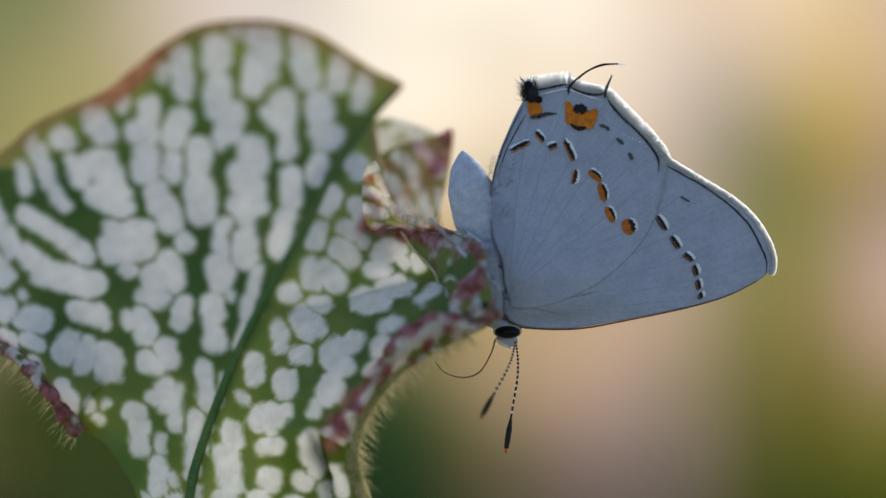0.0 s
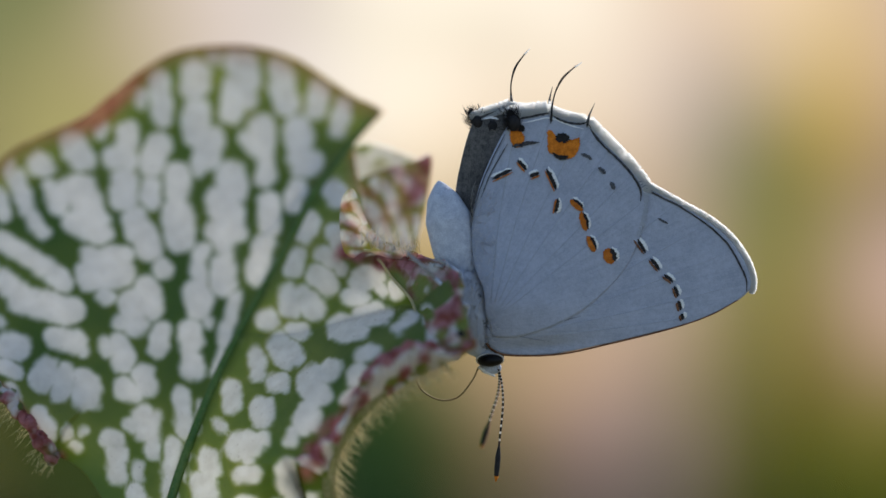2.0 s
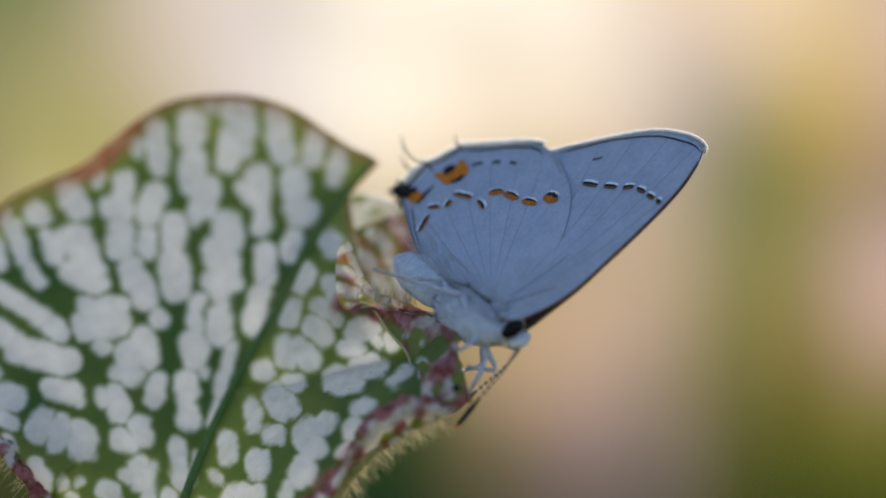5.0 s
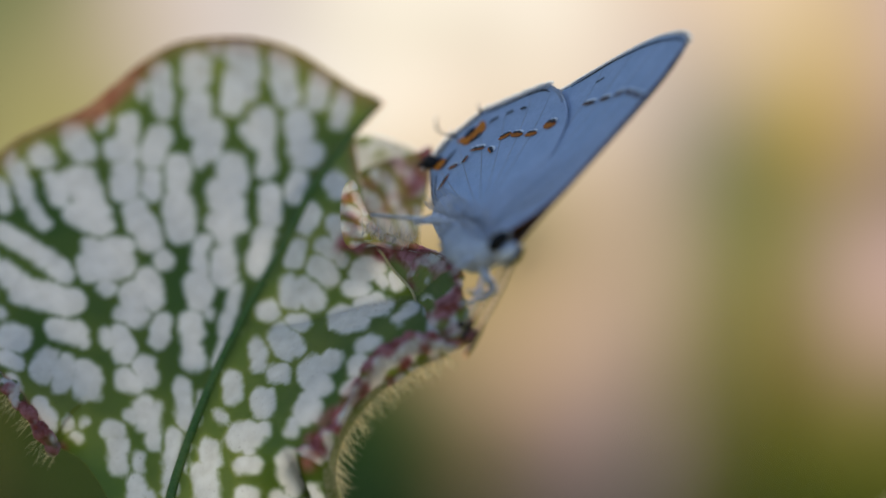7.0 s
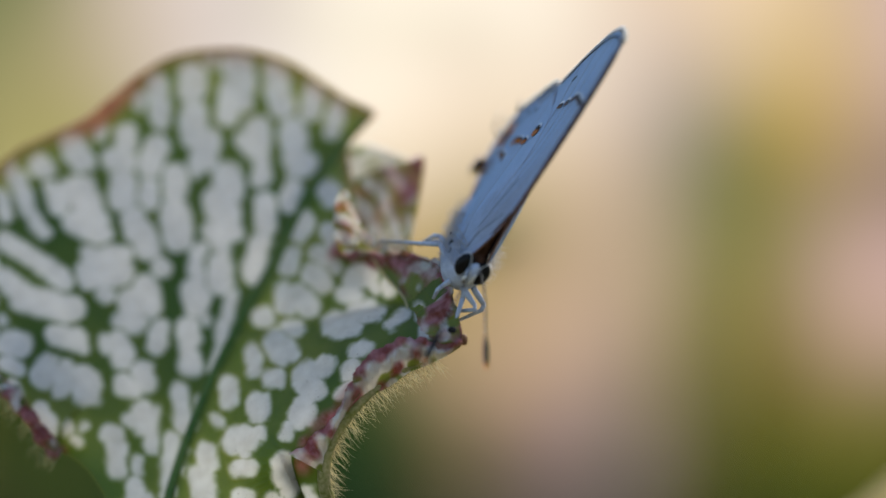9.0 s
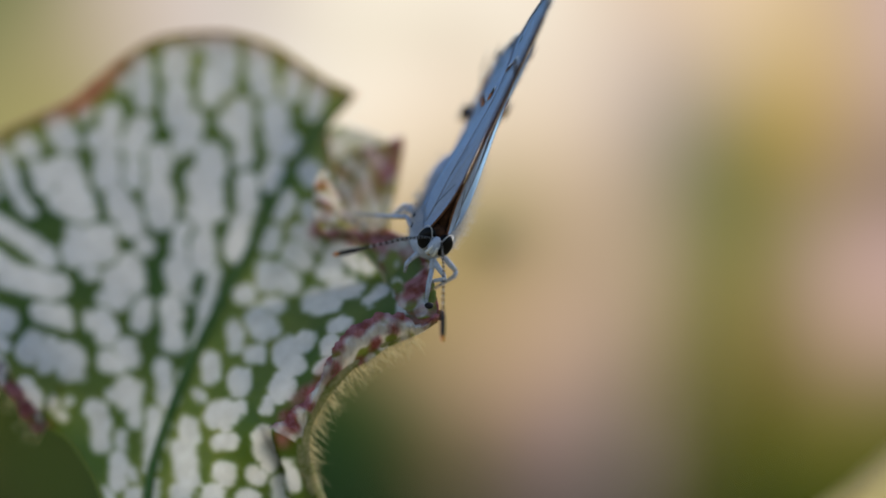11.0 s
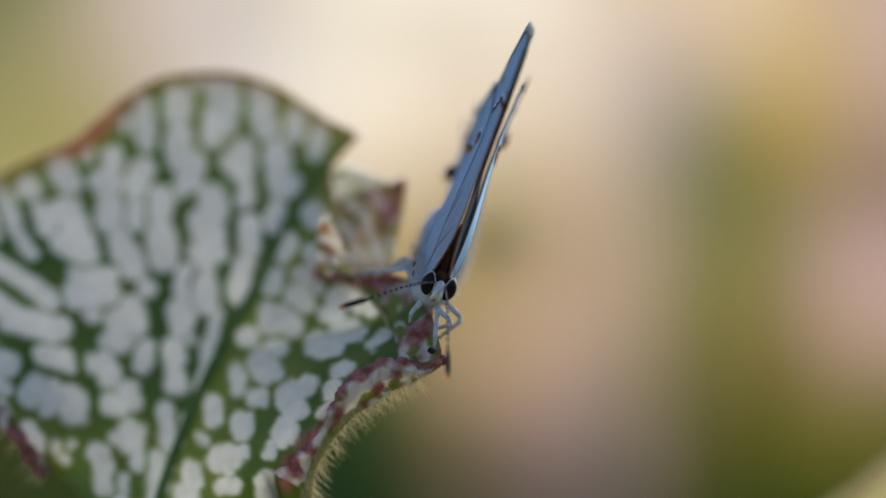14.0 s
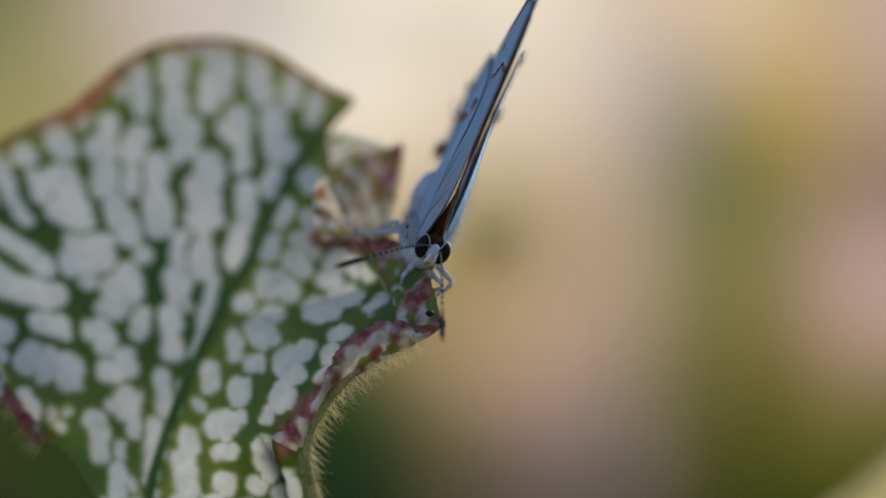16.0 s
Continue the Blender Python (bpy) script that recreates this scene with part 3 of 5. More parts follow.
CREST = ((520, 800, -128), (567, 761, -132), (612, 712, -138), (632, 668, -142), (650, 634, -146), (684, 606, -150), (724, 590, -154), (766, 590, -157), (786, 606, -160), (812, 602, -162), (836, 588, -162))
UNDER = ((582, 832, -104), (590, 800, -106), (612, 752, -110), (652, 704, -116), (704, 676, -122), (738, 652, -126), (778, 635, -134), (806, 622, -140), (834, 604, -148))
OUTER = ((612, 432, 118), (670, 432, 80), (735, 436, 28), (785, 446, -40), (811, 474, -100), (822, 515, -130), (828, 560, -150), (837, 592, -160))
INNER = ((630, 440, 114), (668, 442, 84), (698, 478, 34), (726, 514, -14), (738, 542, -52), (736, 572, -88), (744, 592, -118), (790, 602, -140))


def ribbon_mesh(name, edge, foot, n, m, bulge, ruffle, crest_red, seed, blush=0.42, pale=1.25):
    """A ruffled fold between two margins, thick, with blotches of pink on white and green at the foot."""
    a, b = spline(edge, n), spline(foot, n)
    verts, pink, white, rust = [], [], [], []
    for layer in (0, 9):
        for i in range(n):
            s = i / (n - 1)
            w = noise.noise(Vector((s * ruffle, seed, 0.3))) + 0.45 * noise.noise(Vector((s * ruffle * 2.9, seed, 4.3)))
            for j in range(m):
                v = j / (m - 1)
                p = a[i] * (1 - v) + b[i] * v
                t = a[min(i + 1, n - 1)] - a[max(i - 1, 0)]
                nx, ny = -t[1], t[0]
                ln = math.hypot(nx, ny) + 1e-9
                fine = noise.noise(Vector((p[0] / 13, p[1] / 13, seed)))
                k = (1 - v) * 10 * w
                x, y = p[0] + nx / ln * k, p[1] + ny / ln * k
                d = p[2] - bulge * math.sin(math.pi * min(1, v * 1.15)) * (0.75 + 0.6 * w) - 4 * fine + layer
                verts.append(at(x, y, d))
                blot = noise.noise(Vector((x / 30, y / 30, seed + 2))) + 0.15 * noise.noise(Vector((x / 11, y / 11, seed + 5)))
                pink.append(min(1, max(0, blush + 2.3 * blot + crest_red * math.exp(-(v / 0.32) ** 2) - 1.2 * max(0, v - 0.6))))
                white.append(min(1, max(0, pale - 1.9 * max(0, v - 0.5) + 2.2 * noise.noise(Vector((x / 24, y / 24, seed + 9))))))
                rust.append(min(1, max(0, 2.4 * crest_red * math.exp(-(v / 0.12) ** 2) * (0.3 + fine) + 1.6 * (noise.noise(Vector((x / 5, y / 5, seed))) - 0.48))))
    faces = []
    q = n * m
    for i in range(n - 1):
        for j in range(m - 1):
            o = i * m + j
            faces += [(o, o + 1, o + m + 1, o + m), (q + o, q + o + m, q + o + m + 1, q + o + 1)]
        o = i * m
        faces += [(o, o + m, q + o + m, q + o), (o + m - 1, q + o + m - 1, q + o + 2 * m - 1, o + 2 * m - 1)]
    me = mesh_of(name, verts, faces)
    for key, val in (("pink", pink), ("white", white), ("rust", rust), ("lime", [0.45] * len(pink))):
        put_attribute(me, key, val)
    return me


def build_plant():
    plant = tagged(new("pitcher_plant"), "white pitcher plant with green net veins and a crinkled pink rim", "pitcher plant")
    na, nr = 520, 170
    me, p, nf = sheet("hood", HOOD, (360, 520), hood_depth, na, nr, 7)
    x, y = p[:, 0], p[:, 1]
    wx, wy = x + 5 * wobble(x, y, 26, 0.0) + 1.2 * wobble(x, y, 9, 1.0), y + 5 * wobble(x, y, 26, 5.0) + 1.2 * wobble(x, y, 9, 6.0)
    d, side, _ = near_line(x, y, MIDRIB)
    white = window_mask(wx, wy, WINDOWS_TOP + WINDOWS_SHOULDER + WINDOWS_MIDDLE + WINDOWS_LEFT + WINDOWS_LOW + WINDOWS_EDGE + WINDOWS_RIGHT + WINDOWS_THROAT + WINDOWS_LIP, 2.4 - 0.6 * np.clip((y - 520) / 120, 0, 1) + 0.8 * (side < 0) * np.clip((y - 380) / 60, 0, 1) + 2.5 * wobble(x, y, 20, 21.0))
    white *= np.clip((d - 4) / 5, 0, 1)
    ring = np.concatenate([[0], np.repeat(np.arange(1, nr + 1), na)]) / nr
    white *= np.clip((0.985 - ring) / 0.03, 0, 1) * np.clip((np.hypot(x - 676, y - 184) - 34) / 26, 0, 1)
    rust = np.clip((ring - 0.87) / 0.09, 0, 1) * np.exp(-((x - 190) / 58) ** 2) * (y < 300) * 1.25 + np.clip((ring - 0.978) / 0.02, 0, 1) * (y < 330) * 0.4 + 0.34 * np.clip((ring - 0.9) / 0.07, 0, 1) * (y < 330)
    red = 0.6 * np.exp(-(((x - 430) / 60) ** 2 + ((y - 68) / 7) ** 2))
    dl, _, _ = near_line(x, y, LIP)
    mott = wobble(x, y, 30, 9.0)
    lip_pink = np.clip(1.0 - dl / 26 + 1.1 * mott, 0, 1) * np.clip((38 - dl) / 16, 0, 1) * np.clip((800 - y) / 30, 0, 1)
    dl2, _, _ = near_line(x, y, LIP_LEFT)
    pink = np.clip(red + lip_pink + np.clip(1 - dl2 / 16, 0, 1), 0, 1)
    put_attribute(me, "white", np.concatenate([white, white]))
    put_attribute(me, "pink", np.concatenate([pink, pink]))
    put_attribute(me, "rust", np.tile(np.clip(rust, 0, 1), 2))
    # lime: yellower skin, with the backlit top's extra brightness put into the colour
    lime = np.clip(0.66 * (side < 0) * np.clip(d / 25, 0, 1) * np.clip(1.25 - d / 170, 0.15, 1) + np.clip((ring - 0.8) / 0.13, 0, 1) * (y < 330) + 0.8 * np.clip((340 - y) / 230, 0, 1) + 0.4 * np.clip((y - 640) / 120, 0, 1) * (side > 0), 0, 1)
    put_attribute(me, "lime", np.tile(lime, 2))
    part("hood", me, M_HOOD, plant, "white hood with a raised green vein network")
    line = spline(MIDRIB, 140)[6:]
    deep = hood_depth(line[:, 0], line[:, 1])
    rib = [at(a, b, c + 1) for (a, b), c in zip(line, deep)]
    part("midrib", tube("midrib", rib, [(3 + 5.5 * min(1, i / 90)) * U for i in range(len(rib))], 10), M_MIDRIB, plant, "raised smooth green midrib")
    # lobe behind the rim
    lobe = ((606, 330), (640, 302), (690, 282), (735, 270), (764, 262), (757, 330), (742, 400), (735, 436), (690, 440), (630, 436), (606, 410))
    me, p, _ = sheet("lobe", lobe, (680, 365), lambda x, y: 215 + 0.05 * (x - 610) - 0.4 * (y - 360) + 14 * np.sin(x / 14 + y / 40), 200, 60, 6)
    x, y = p[:, 0], p[:, 1]
    wx, wy = x + 4 * wobble(x, y, 20, 2.0), y + 4 * wobble(x, y, 20, 3.0)
    white = window_mask(wx, wy, ((683, 314, 706, 372, 9), (706, 372, 722, 420, 10), (655, 352, 690, 408, 11), (622, 318, 648, 348, 10), (664, 306, 672, 318, 7), (698, 280, 712, 304, 8), (722, 306, 742, 336, 9), (738, 372, 740, 404, 6)), 2)
    pink = np.clip(1.1 * np.exp(-(((x - 762) / 20) ** 2 + ((y - 276) / 24) ** 2)) + 0.9 * np.exp(-(((x - 735) / 22) ** 2 + ((y - 322) / 26) ** 2)) + 0.6 * np.exp(-(((x - 690) / 16) ** 2 + ((y - 284) / 12) ** 2)) + 0.5 * wobble(x, y, 20, 4.0), 0, 0.9)
    put_attribute(me, "white", np.tile(white, 2))
    put_attribute(me, "pink", np.tile(pink, 2))
    put_attribute(me, "lime", np.full(2 * len(x), 0.7))
    put_attribute(me, "rust", np.tile(np.clip(0.3 * (1 - white) + 0.6 * wobble(x, y, 24, 7.0), 0, 0.55), 2))
    part("lobe", me, M_HOOD, plant, "folded olive lobe with pale stripes and pink corner")
    flap = ((606, 338), (620, 318), (632, 328), (646, 366), (668, 402), (708, 424), (740, 432), (732, 443), (690, 441), (648, 430), (624, 441), (608, 424), (602, 380))
    me, p, _ = sheet("flap", flap, (636, 396), lambda x, y: 30 + 0.25 * (690 - x) + 9 * np.sin(x / 9 - y / 16), 160, 44, 5)
    x, y = p[:, 0], p[:, 1]
    wx, wy = x + 3 * wobble(x, y, 14, 2.5), y + 3 * wobble(x, y, 14, 3.5)
    white = window_mask(wx, wy, ((606, 344, 622, 332, 9), (606, 370, 634, 378, 8), (604, 404, 640, 409, 10), (626, 344, 646, 378, 6), (644, 388, 672, 416, 7), (628, 432, 690, 437, 4), (688, 424, 720, 432, 5)), 2)
    brown = np.clip(0.28 * (1 - white) + 0.7 * np.exp(-(((x - 618) / 14) ** 2 + ((y - 352) / 8) ** 2)) + 0.4 * wobble(x, y, 9, 8.5), 0, 0.6)
    pink = np.clip(0.9 * np.exp(-((y - 440) / 8) ** 2) + 0.8 * wobble(x, y, 18, 4.5) - 0.1, 0, 0.7)
    put_attribute(me, "lime", np.full(2 * len(x), 0.75))
    for key, val in (("white", white), ("rust", brown), ("pink", pink)):
        put_attribute(me, key, np.tile(val, 2))
    part("flap", me, M_HOOD, plant, "curled flap with white stripes and brown veins")
    roots, tips = [], []
    for _ in range(90):
        t = random.random()
        x, y = 640 + 90 * t + random.gauss(0, 4), 414 + 20 * t + random.gauss(0, 5)
        ln, a = random.uniform(14, 36), random.gauss(-1.35, 0.45)
        roots.append(at(x, y, 18))
        tips.append(at(x + ln * math.cos(a), y + ln * math.sin(a), random.uniform(-8, 14)))
    part("flap_hairs", hairs_mesh("flap_hairs", roots, tips, 0.6 * U), M_HALO, plant, "fine pale hairs on the flap")
    back = ((590, 300), (610, 255), (650, 240), (700, 252), (740, 275), (720, 330), (660, 360), (600, 345))
    me, p, _ = sheet("back_lobe", back, (655, 300), lambda x, y: 330 + 0.1 * (x - 640) + 0 * y, 120, 24, 6)
    x, y = p[:, 0], p[:, 1]
    put_attribute(me, "white", np.tile(np.clip(0.75 + 1.0 * wobble(x, y, 26, 6.0), 0, 1), 2))
    put_attribute(me, "pink", np.tile(np.clip(0.25 * wobble(x, y, 18, 7.0), 0, 1), 2))
    put_attribute(me, "lime", np.ones(2 * len(x)))
    part("back_lobe", me, M_HOOD, plant)
    # rolled margins
    part("rim", ribbon_mesh("rim", CREST, UNDER, 360, 24, 24, 15, 0.9, 3.1, 0.3), M_HOOD, plant, "ruffled rim, pink and brown on white")
    part("upper_rim", ribbon_mesh("upper_rim", OUTER, INNER, 300, 24, 12, 12, 0.6, 7.4, 0.28, 0.35), M_HOOD, plant, "folded upper rim with pink and green blotches")
    fold = spline(INNER[:-1], 80)
    part("fold_edge", tube("fold_edge", [at(q[0] + 2 * math.sin(i / 5), q[1], q[2] - 5) for i, q in enumerate(fold)], [(1.2 + 1.6 * math.sin(math.pi * i / 79)) * U for i in range(80)], 8), M_PALE, plant, "thin cream edge of the inner fold")
    part("side_rim", lip_mesh("side_rim", LIP_LEFT, 120, 12, 10, 0.85), M_HOOD, plant, "dark pink rolled rim")
    throat = ((516, 812), (548, 796), (584, 826), (596, 890), (616, 970), (560, 985), (534, 900), (526, 850))
    me, p, _ = sheet("throat", throat, (562, 890), lambda x, y: -92 + 0.3 * (y - 806) + 0.2 * (560 - x), 110, 30, 6)
    x, y = p[:, 0], p[:, 1]
    edge = np.concatenate([[0], np.repeat(np.arange(1, 31), 110)]) / 30
    put_attribute(me, "white", np.tile(np.clip((0.5 - edge) * 3 + 0.8 * wobble(x, y, 26, 2.2), 0, 0.85), 2))
    put_attribute(me, "pink", np.tile(np.clip(0.8 - np.hypot(x - 545, y - 818) / 34, 0, 0.8), 2))
    part("throat", me, M_HOOD, plant, "green throat below the rim with a pale window")
    collar = ((828, 598, -142), (786, 620, -134), (742, 638, -126), (696, 662, -120), (656, 698, -114), (618, 742, -108), (592, 788, -102), (584, 840, -92), (594, 888, -70), (618, 950, -40))
    part("collar", tube("collar", [at(*c) for c in spline(collar, 90)], [(6 + 8 * i / 89) * U for i in range(90)], 12, 0.8), M_COLLAR, plant, "pale yellow-green outer edge under the rim")
    # hairs on the rim
    for name, line, k, away, lo, hi in (("rim_hairs", collar[1:9], 420, (0.62, 0.78), 12, 48), ("upper_hairs", LIP[:4], 60, (-0.25, -0.95), 18, 56), ("side_hairs", LIP_LEFT, 60, (-0.55, 0.75), 18, 44)):
        q = spline(line, 400)
        roots, tips = [], []
        for i in range(k):
            x, y, d = q[random.randrange(8, 390)]
            x, y, d = x + away[0] * 8, y + away[1] * 8, d + random.uniform(-4, 14)
            ln = random.uniform(lo, hi)
            a = math.atan2(away[1], away[0]) + random.gauss(0, 0.32)
            roots.append(at(x, y, d))
            tips.append(at(x + ln * math.cos(a), y + ln * math.sin(a), d + random.uniform(-14, 14)))
        part(name, hairs_mesh(name, roots, tips, 0.45 * U), M_HAIR, plant, "fine pale yellow hairs")
    part("dark_speck", blob("dark_speck", at(817, 574, -172), (8, 8, 6)), M_BLACK, plant, "small black dropping on the rim")
    part("rim_point", blob("rim_point", at(838, 592, -158), (7, 8, 10)), M_COSTA, plant, "dried brown point of the rim")
    # tube down to the ground
    path, rad = [], []
    for i in range(60):
        s = i / 59
        z = (441 - 930) * U * (1 - s) - (H + 0.012) * s
        path.append((at(395, 0).x + 0.006 * math.sin(s * 2), 100 * U + 0.012 * s * s, z))
        rad.append((0.0060 * (1 - s) + 0.0026 * s) * (1 - 0.25 * math.exp(-s * 40)))
    part("tube", tube("tube", path, rad, 28), M_TUBE, plant, "slender green tube with pale upper part")
    return plant


# ---------------------------------------------------------------- butterfly
OX, OY = 893, 500        # wing hinge, in view pixels of the opening stance


def bl(x, y, d=0.0):
    """View pixels of the opening stance to butterfly space, hinge at the origin."""
    return Vector(((x - OX) * U, d * U, (OY - y) * U))


FOREWING = ((890, 545), (902, 566), (925, 577), (960, 581), (1020, 580), (1100, 567), (1200, 547), (1270, 530), (1330, 504), (1358, 484), (1366, 466), (1358, 432),
            (1334, 392), (1298, 358), (1250, 328), (1210, 303), (1180, 287), (1130, 260), (1092, 240), (1040, 320), (950, 450), (900, 515))
HINDWING = ((903, 530), (893, 500), (889, 462), (873, 418), (868, 345), (880, 282), (902, 226), (925, 180), (944, 158), (975, 152), (1006, 150), (1035, 158), (1068, 162), (1100, 198),
            (1140, 238), (1166, 272), (1176, 300), (1168, 360), (1135, 430), (1060, 500), (970, 540), (910, 545))


def hind_depth(x, y):
    return -4.2 - 38 * np.exp(-((x - 880) / 170) ** 2 - ((y - 500) / 190) ** 2) * np.interp(y, (490, 545), (0.92, 0.64)) - 2 * np.sin(x / 50)


def fore_depth(x, y):
    f = np.clip((572 - y) / 60, 0, 1)
    f = f * f * (3 - 2 * f)
    free = -2 - 16 * (1 - f) * np.exp(-((x - 880) / 80) ** 2) - 34 * f * np.exp(-((x - 880) / 170) ** 2 - ((np.minimum(y, 500) - 500) / 190) ** 2) - 1.5 * np.sin((y - 400) / 60)
    # under the hindwing it lies close against it
    w = np.clip((1640 - x - y) / 80, 0, 1) * np.clip((566 - y) / 30, 0, 1)
    return free * (1 - w) + (hind_depth(x, y) + 1.7) * w


def strip(name, pts, width, depth, lift, jag=0.25, side=1, ends=0.35):
    """A ragged patch of scales lying on a wing along a short line."""
    p = spline(pts, max(8, 6 * len(pts)))
    t = np.gradient(p, axis=0)
    t /= np.linalg.norm(t, axis=1)[:, None] + 1e-9
    nrm = np.stack([-t[:, 1], t[:, 0]], 1)
    k = len(p)
    s = np.linspace(0, 1, k)
    taper = np.clip(np.minimum(s, 1 - s) * 6, ends, 1)
    wa = width / 2 * taper * (1 + jag * np.random.uniform(-1, 1, k))
    wb = width / 2 * taper * (1 + jag * np.random.uniform(-1, 1, k))
    verts, faces = [], []
    for layer in (0.0, 0.7):
        for q in (p - nrm * wa[:, None], p, p + nrm * wb[:, None]):
            d = depth(q[:, 0], q[:, 1]) - lift + layer
            for (x, y), z in zip(q, d):
                v = bl(x, y, z)
                verts.append((v.x, v.y * side, v.z))
    for a in (0, 1):
        faces += [(a * k + i, a * k + i + 1, (a + 1) * k + i + 1, (a + 1) * k + i) for i in range(k - 1)]
        faces += [((a + 3) * k + i, (a + 4) * k + i, (a + 4) * k + i + 1, (a + 3) * k + i + 1) for i in range(k - 1)]
    for a in (0, 2):
        faces += [(a * k + i, (a + 3) * k + i, (a + 3) * k + i + 1, a * k + i + 1) for i in range(k - 1)]
    return mesh_of(name, verts, faces)


def patch(name, outline, depth, lift, side=1, jag=1.5):
    """A patch of scales with a ragged rounded outline, lying on a wing."""
    p = spline(outline, 10 * len(outline), True)
    k = len(p)
    p = p + np.random.uniform(-jag, jag, (k, 2))
    c = p.mean(0)
    rings = np.vstack([c[None, :], c + (p - c) * 0.55, p])
    verts, faces = [], []
    for layer in (0.0, 0.8):
        d = depth(rings[:, 0], rings[:, 1]) - lift + layer
        for (x, y), z in zip(rings, d):
            v = bl(x, y, z)
            verts.append((v.x, v.y * side, v.z))
    m = 2 * k + 1
    for o in (0, m):
        for i in range(k):
            j = (i + 1) % k
            faces += [(o, o + 1 + i, o + 1 + j), (o + 1 + i, o + 1 + k + i, o + 1 + k + j, o + 1 + j)]
    faces += [(1 + k + i, m + 1 + k + i, m + 1 + k + (i + 1) % k, 1 + k + (i + 1) % k) for i in range(k)]
    return mesh_of(name, verts, faces, False)


def oval(x, y, a, b, turn=0.0):
    """Eight points round an oval, its long half-axis a turned by so many radians."""
    ct, st = math.cos(turn), math.sin(turn)
    return [(x + a * math.cos(w) * ct - b * math.sin(w) * st, y + a * math.cos(w) * st + b * math.sin(w) * ct) for w in np.linspace(0, 2 * math.pi, 8, endpoint=False)]


def fringe_mesh(name, pts, lo, hi, depth, side, n):
    """Two ranks of pale scales standing out from a wing margin."""
    p = spline(pts, 300)
    verts, faces = [], []
    for i in range(n):
        k = random.randrange(2, 297)
        t = p[k + 1] - p[k - 1]
        t /= np.linalg.norm(t)
        out = np.array([t[1], -t[0]])
        a = random.gauss(0, 0.2)
        o2 = np.array([out[0] * math.cos(a) - out[1] * math.sin(a), out[0] * math.sin(a) + out[1] * math.cos(a)])
        ln, w = random.uniform(lo, hi) * min(1, 0.45 + min(k, 299 - k) / 14) * (1 if side > 0 else 0.55), random.uniform(0.5, 1.1)
        base = p[k] - out * 2
        d = float(depth(np.array([base[0]]), np.array([base[1]]))[0]) + random.uniform(-1.5, 2.5)
        tip = base + o2 * ln
        quad = (base - t * w, base + t * w, tip + t * w * 0.7, tip - t * w * 0.7)
        o = len(verts)
        for q in quad:
            v = bl(q[0], q[1], d)
            verts.append((v.x, v.y * side, v.z))
        faces.append((o, o + 1, o + 2, o + 3))
    return mesh_of(name, verts, faces, False)


def wing(name, outline, centre, depth, side, parent, label):
    me, p, nf = sheet(name, outline, centre, depth, 160, 36, 1.2, (OX, OY))
    if side < 0:
        me.transform(Matrix.Diagonal((1, -1, 1, 1)))
        me.flip_normals()
    ang = np.arctan2(OY + 30 - p[:, 1], p[:, 0] - OX + 60)
    put_attribute(me, "fan", np.tile(ang * 45, 2))
    put_attribute(me, "way", np.tile(np.hypot(p[:, 0] - OX, p[:, 1] - OY) / 130, 2))
    ob = part(name, me, M_WING, parent, label)
    me.materials.append(M_WING_IN)
    idx = np.zeros(len(me.polygons), np.int32)
    idx[nf:2 * nf] = 1
    me.polygons.foreach_set("material_index", idx)
    return ob


FORE_DASHES = ((1163, 382, 1180, 408), (1188, 418, 1203, 440), (1211, 448, 1226, 462), (1228, 469, 1234, 488), (1234, 495, 1238, 512), (1239, 518, 1241, 529))
HIND_DASHES = ((903, 267, 938, 250, 6), (948, 233, 963, 250, 7), (970, 262, 986, 255, 7), (999, 248, 1016, 284, 8), (1019, 300, 1014, 325, 8),
               (1044, 303, 1062, 319, 9), (1062, 326, 1070, 354, 10), (1074, 368, 1085, 391, 10), (1108, 390, 1116, 412, 17))
GREY_DASHES = ((1060, 221, 1079, 231), (1090, 245, 1103, 256), (1112, 270, 1119, 284))


FORE_VEINS = ((1350, 470), (1335, 410), (1290, 362), (1235, 326), (1270, 524))
HIND_VEINS = ((945, 166), (1006, 156), (1066, 168), (1110, 212), (1150, 256), (1164, 310))


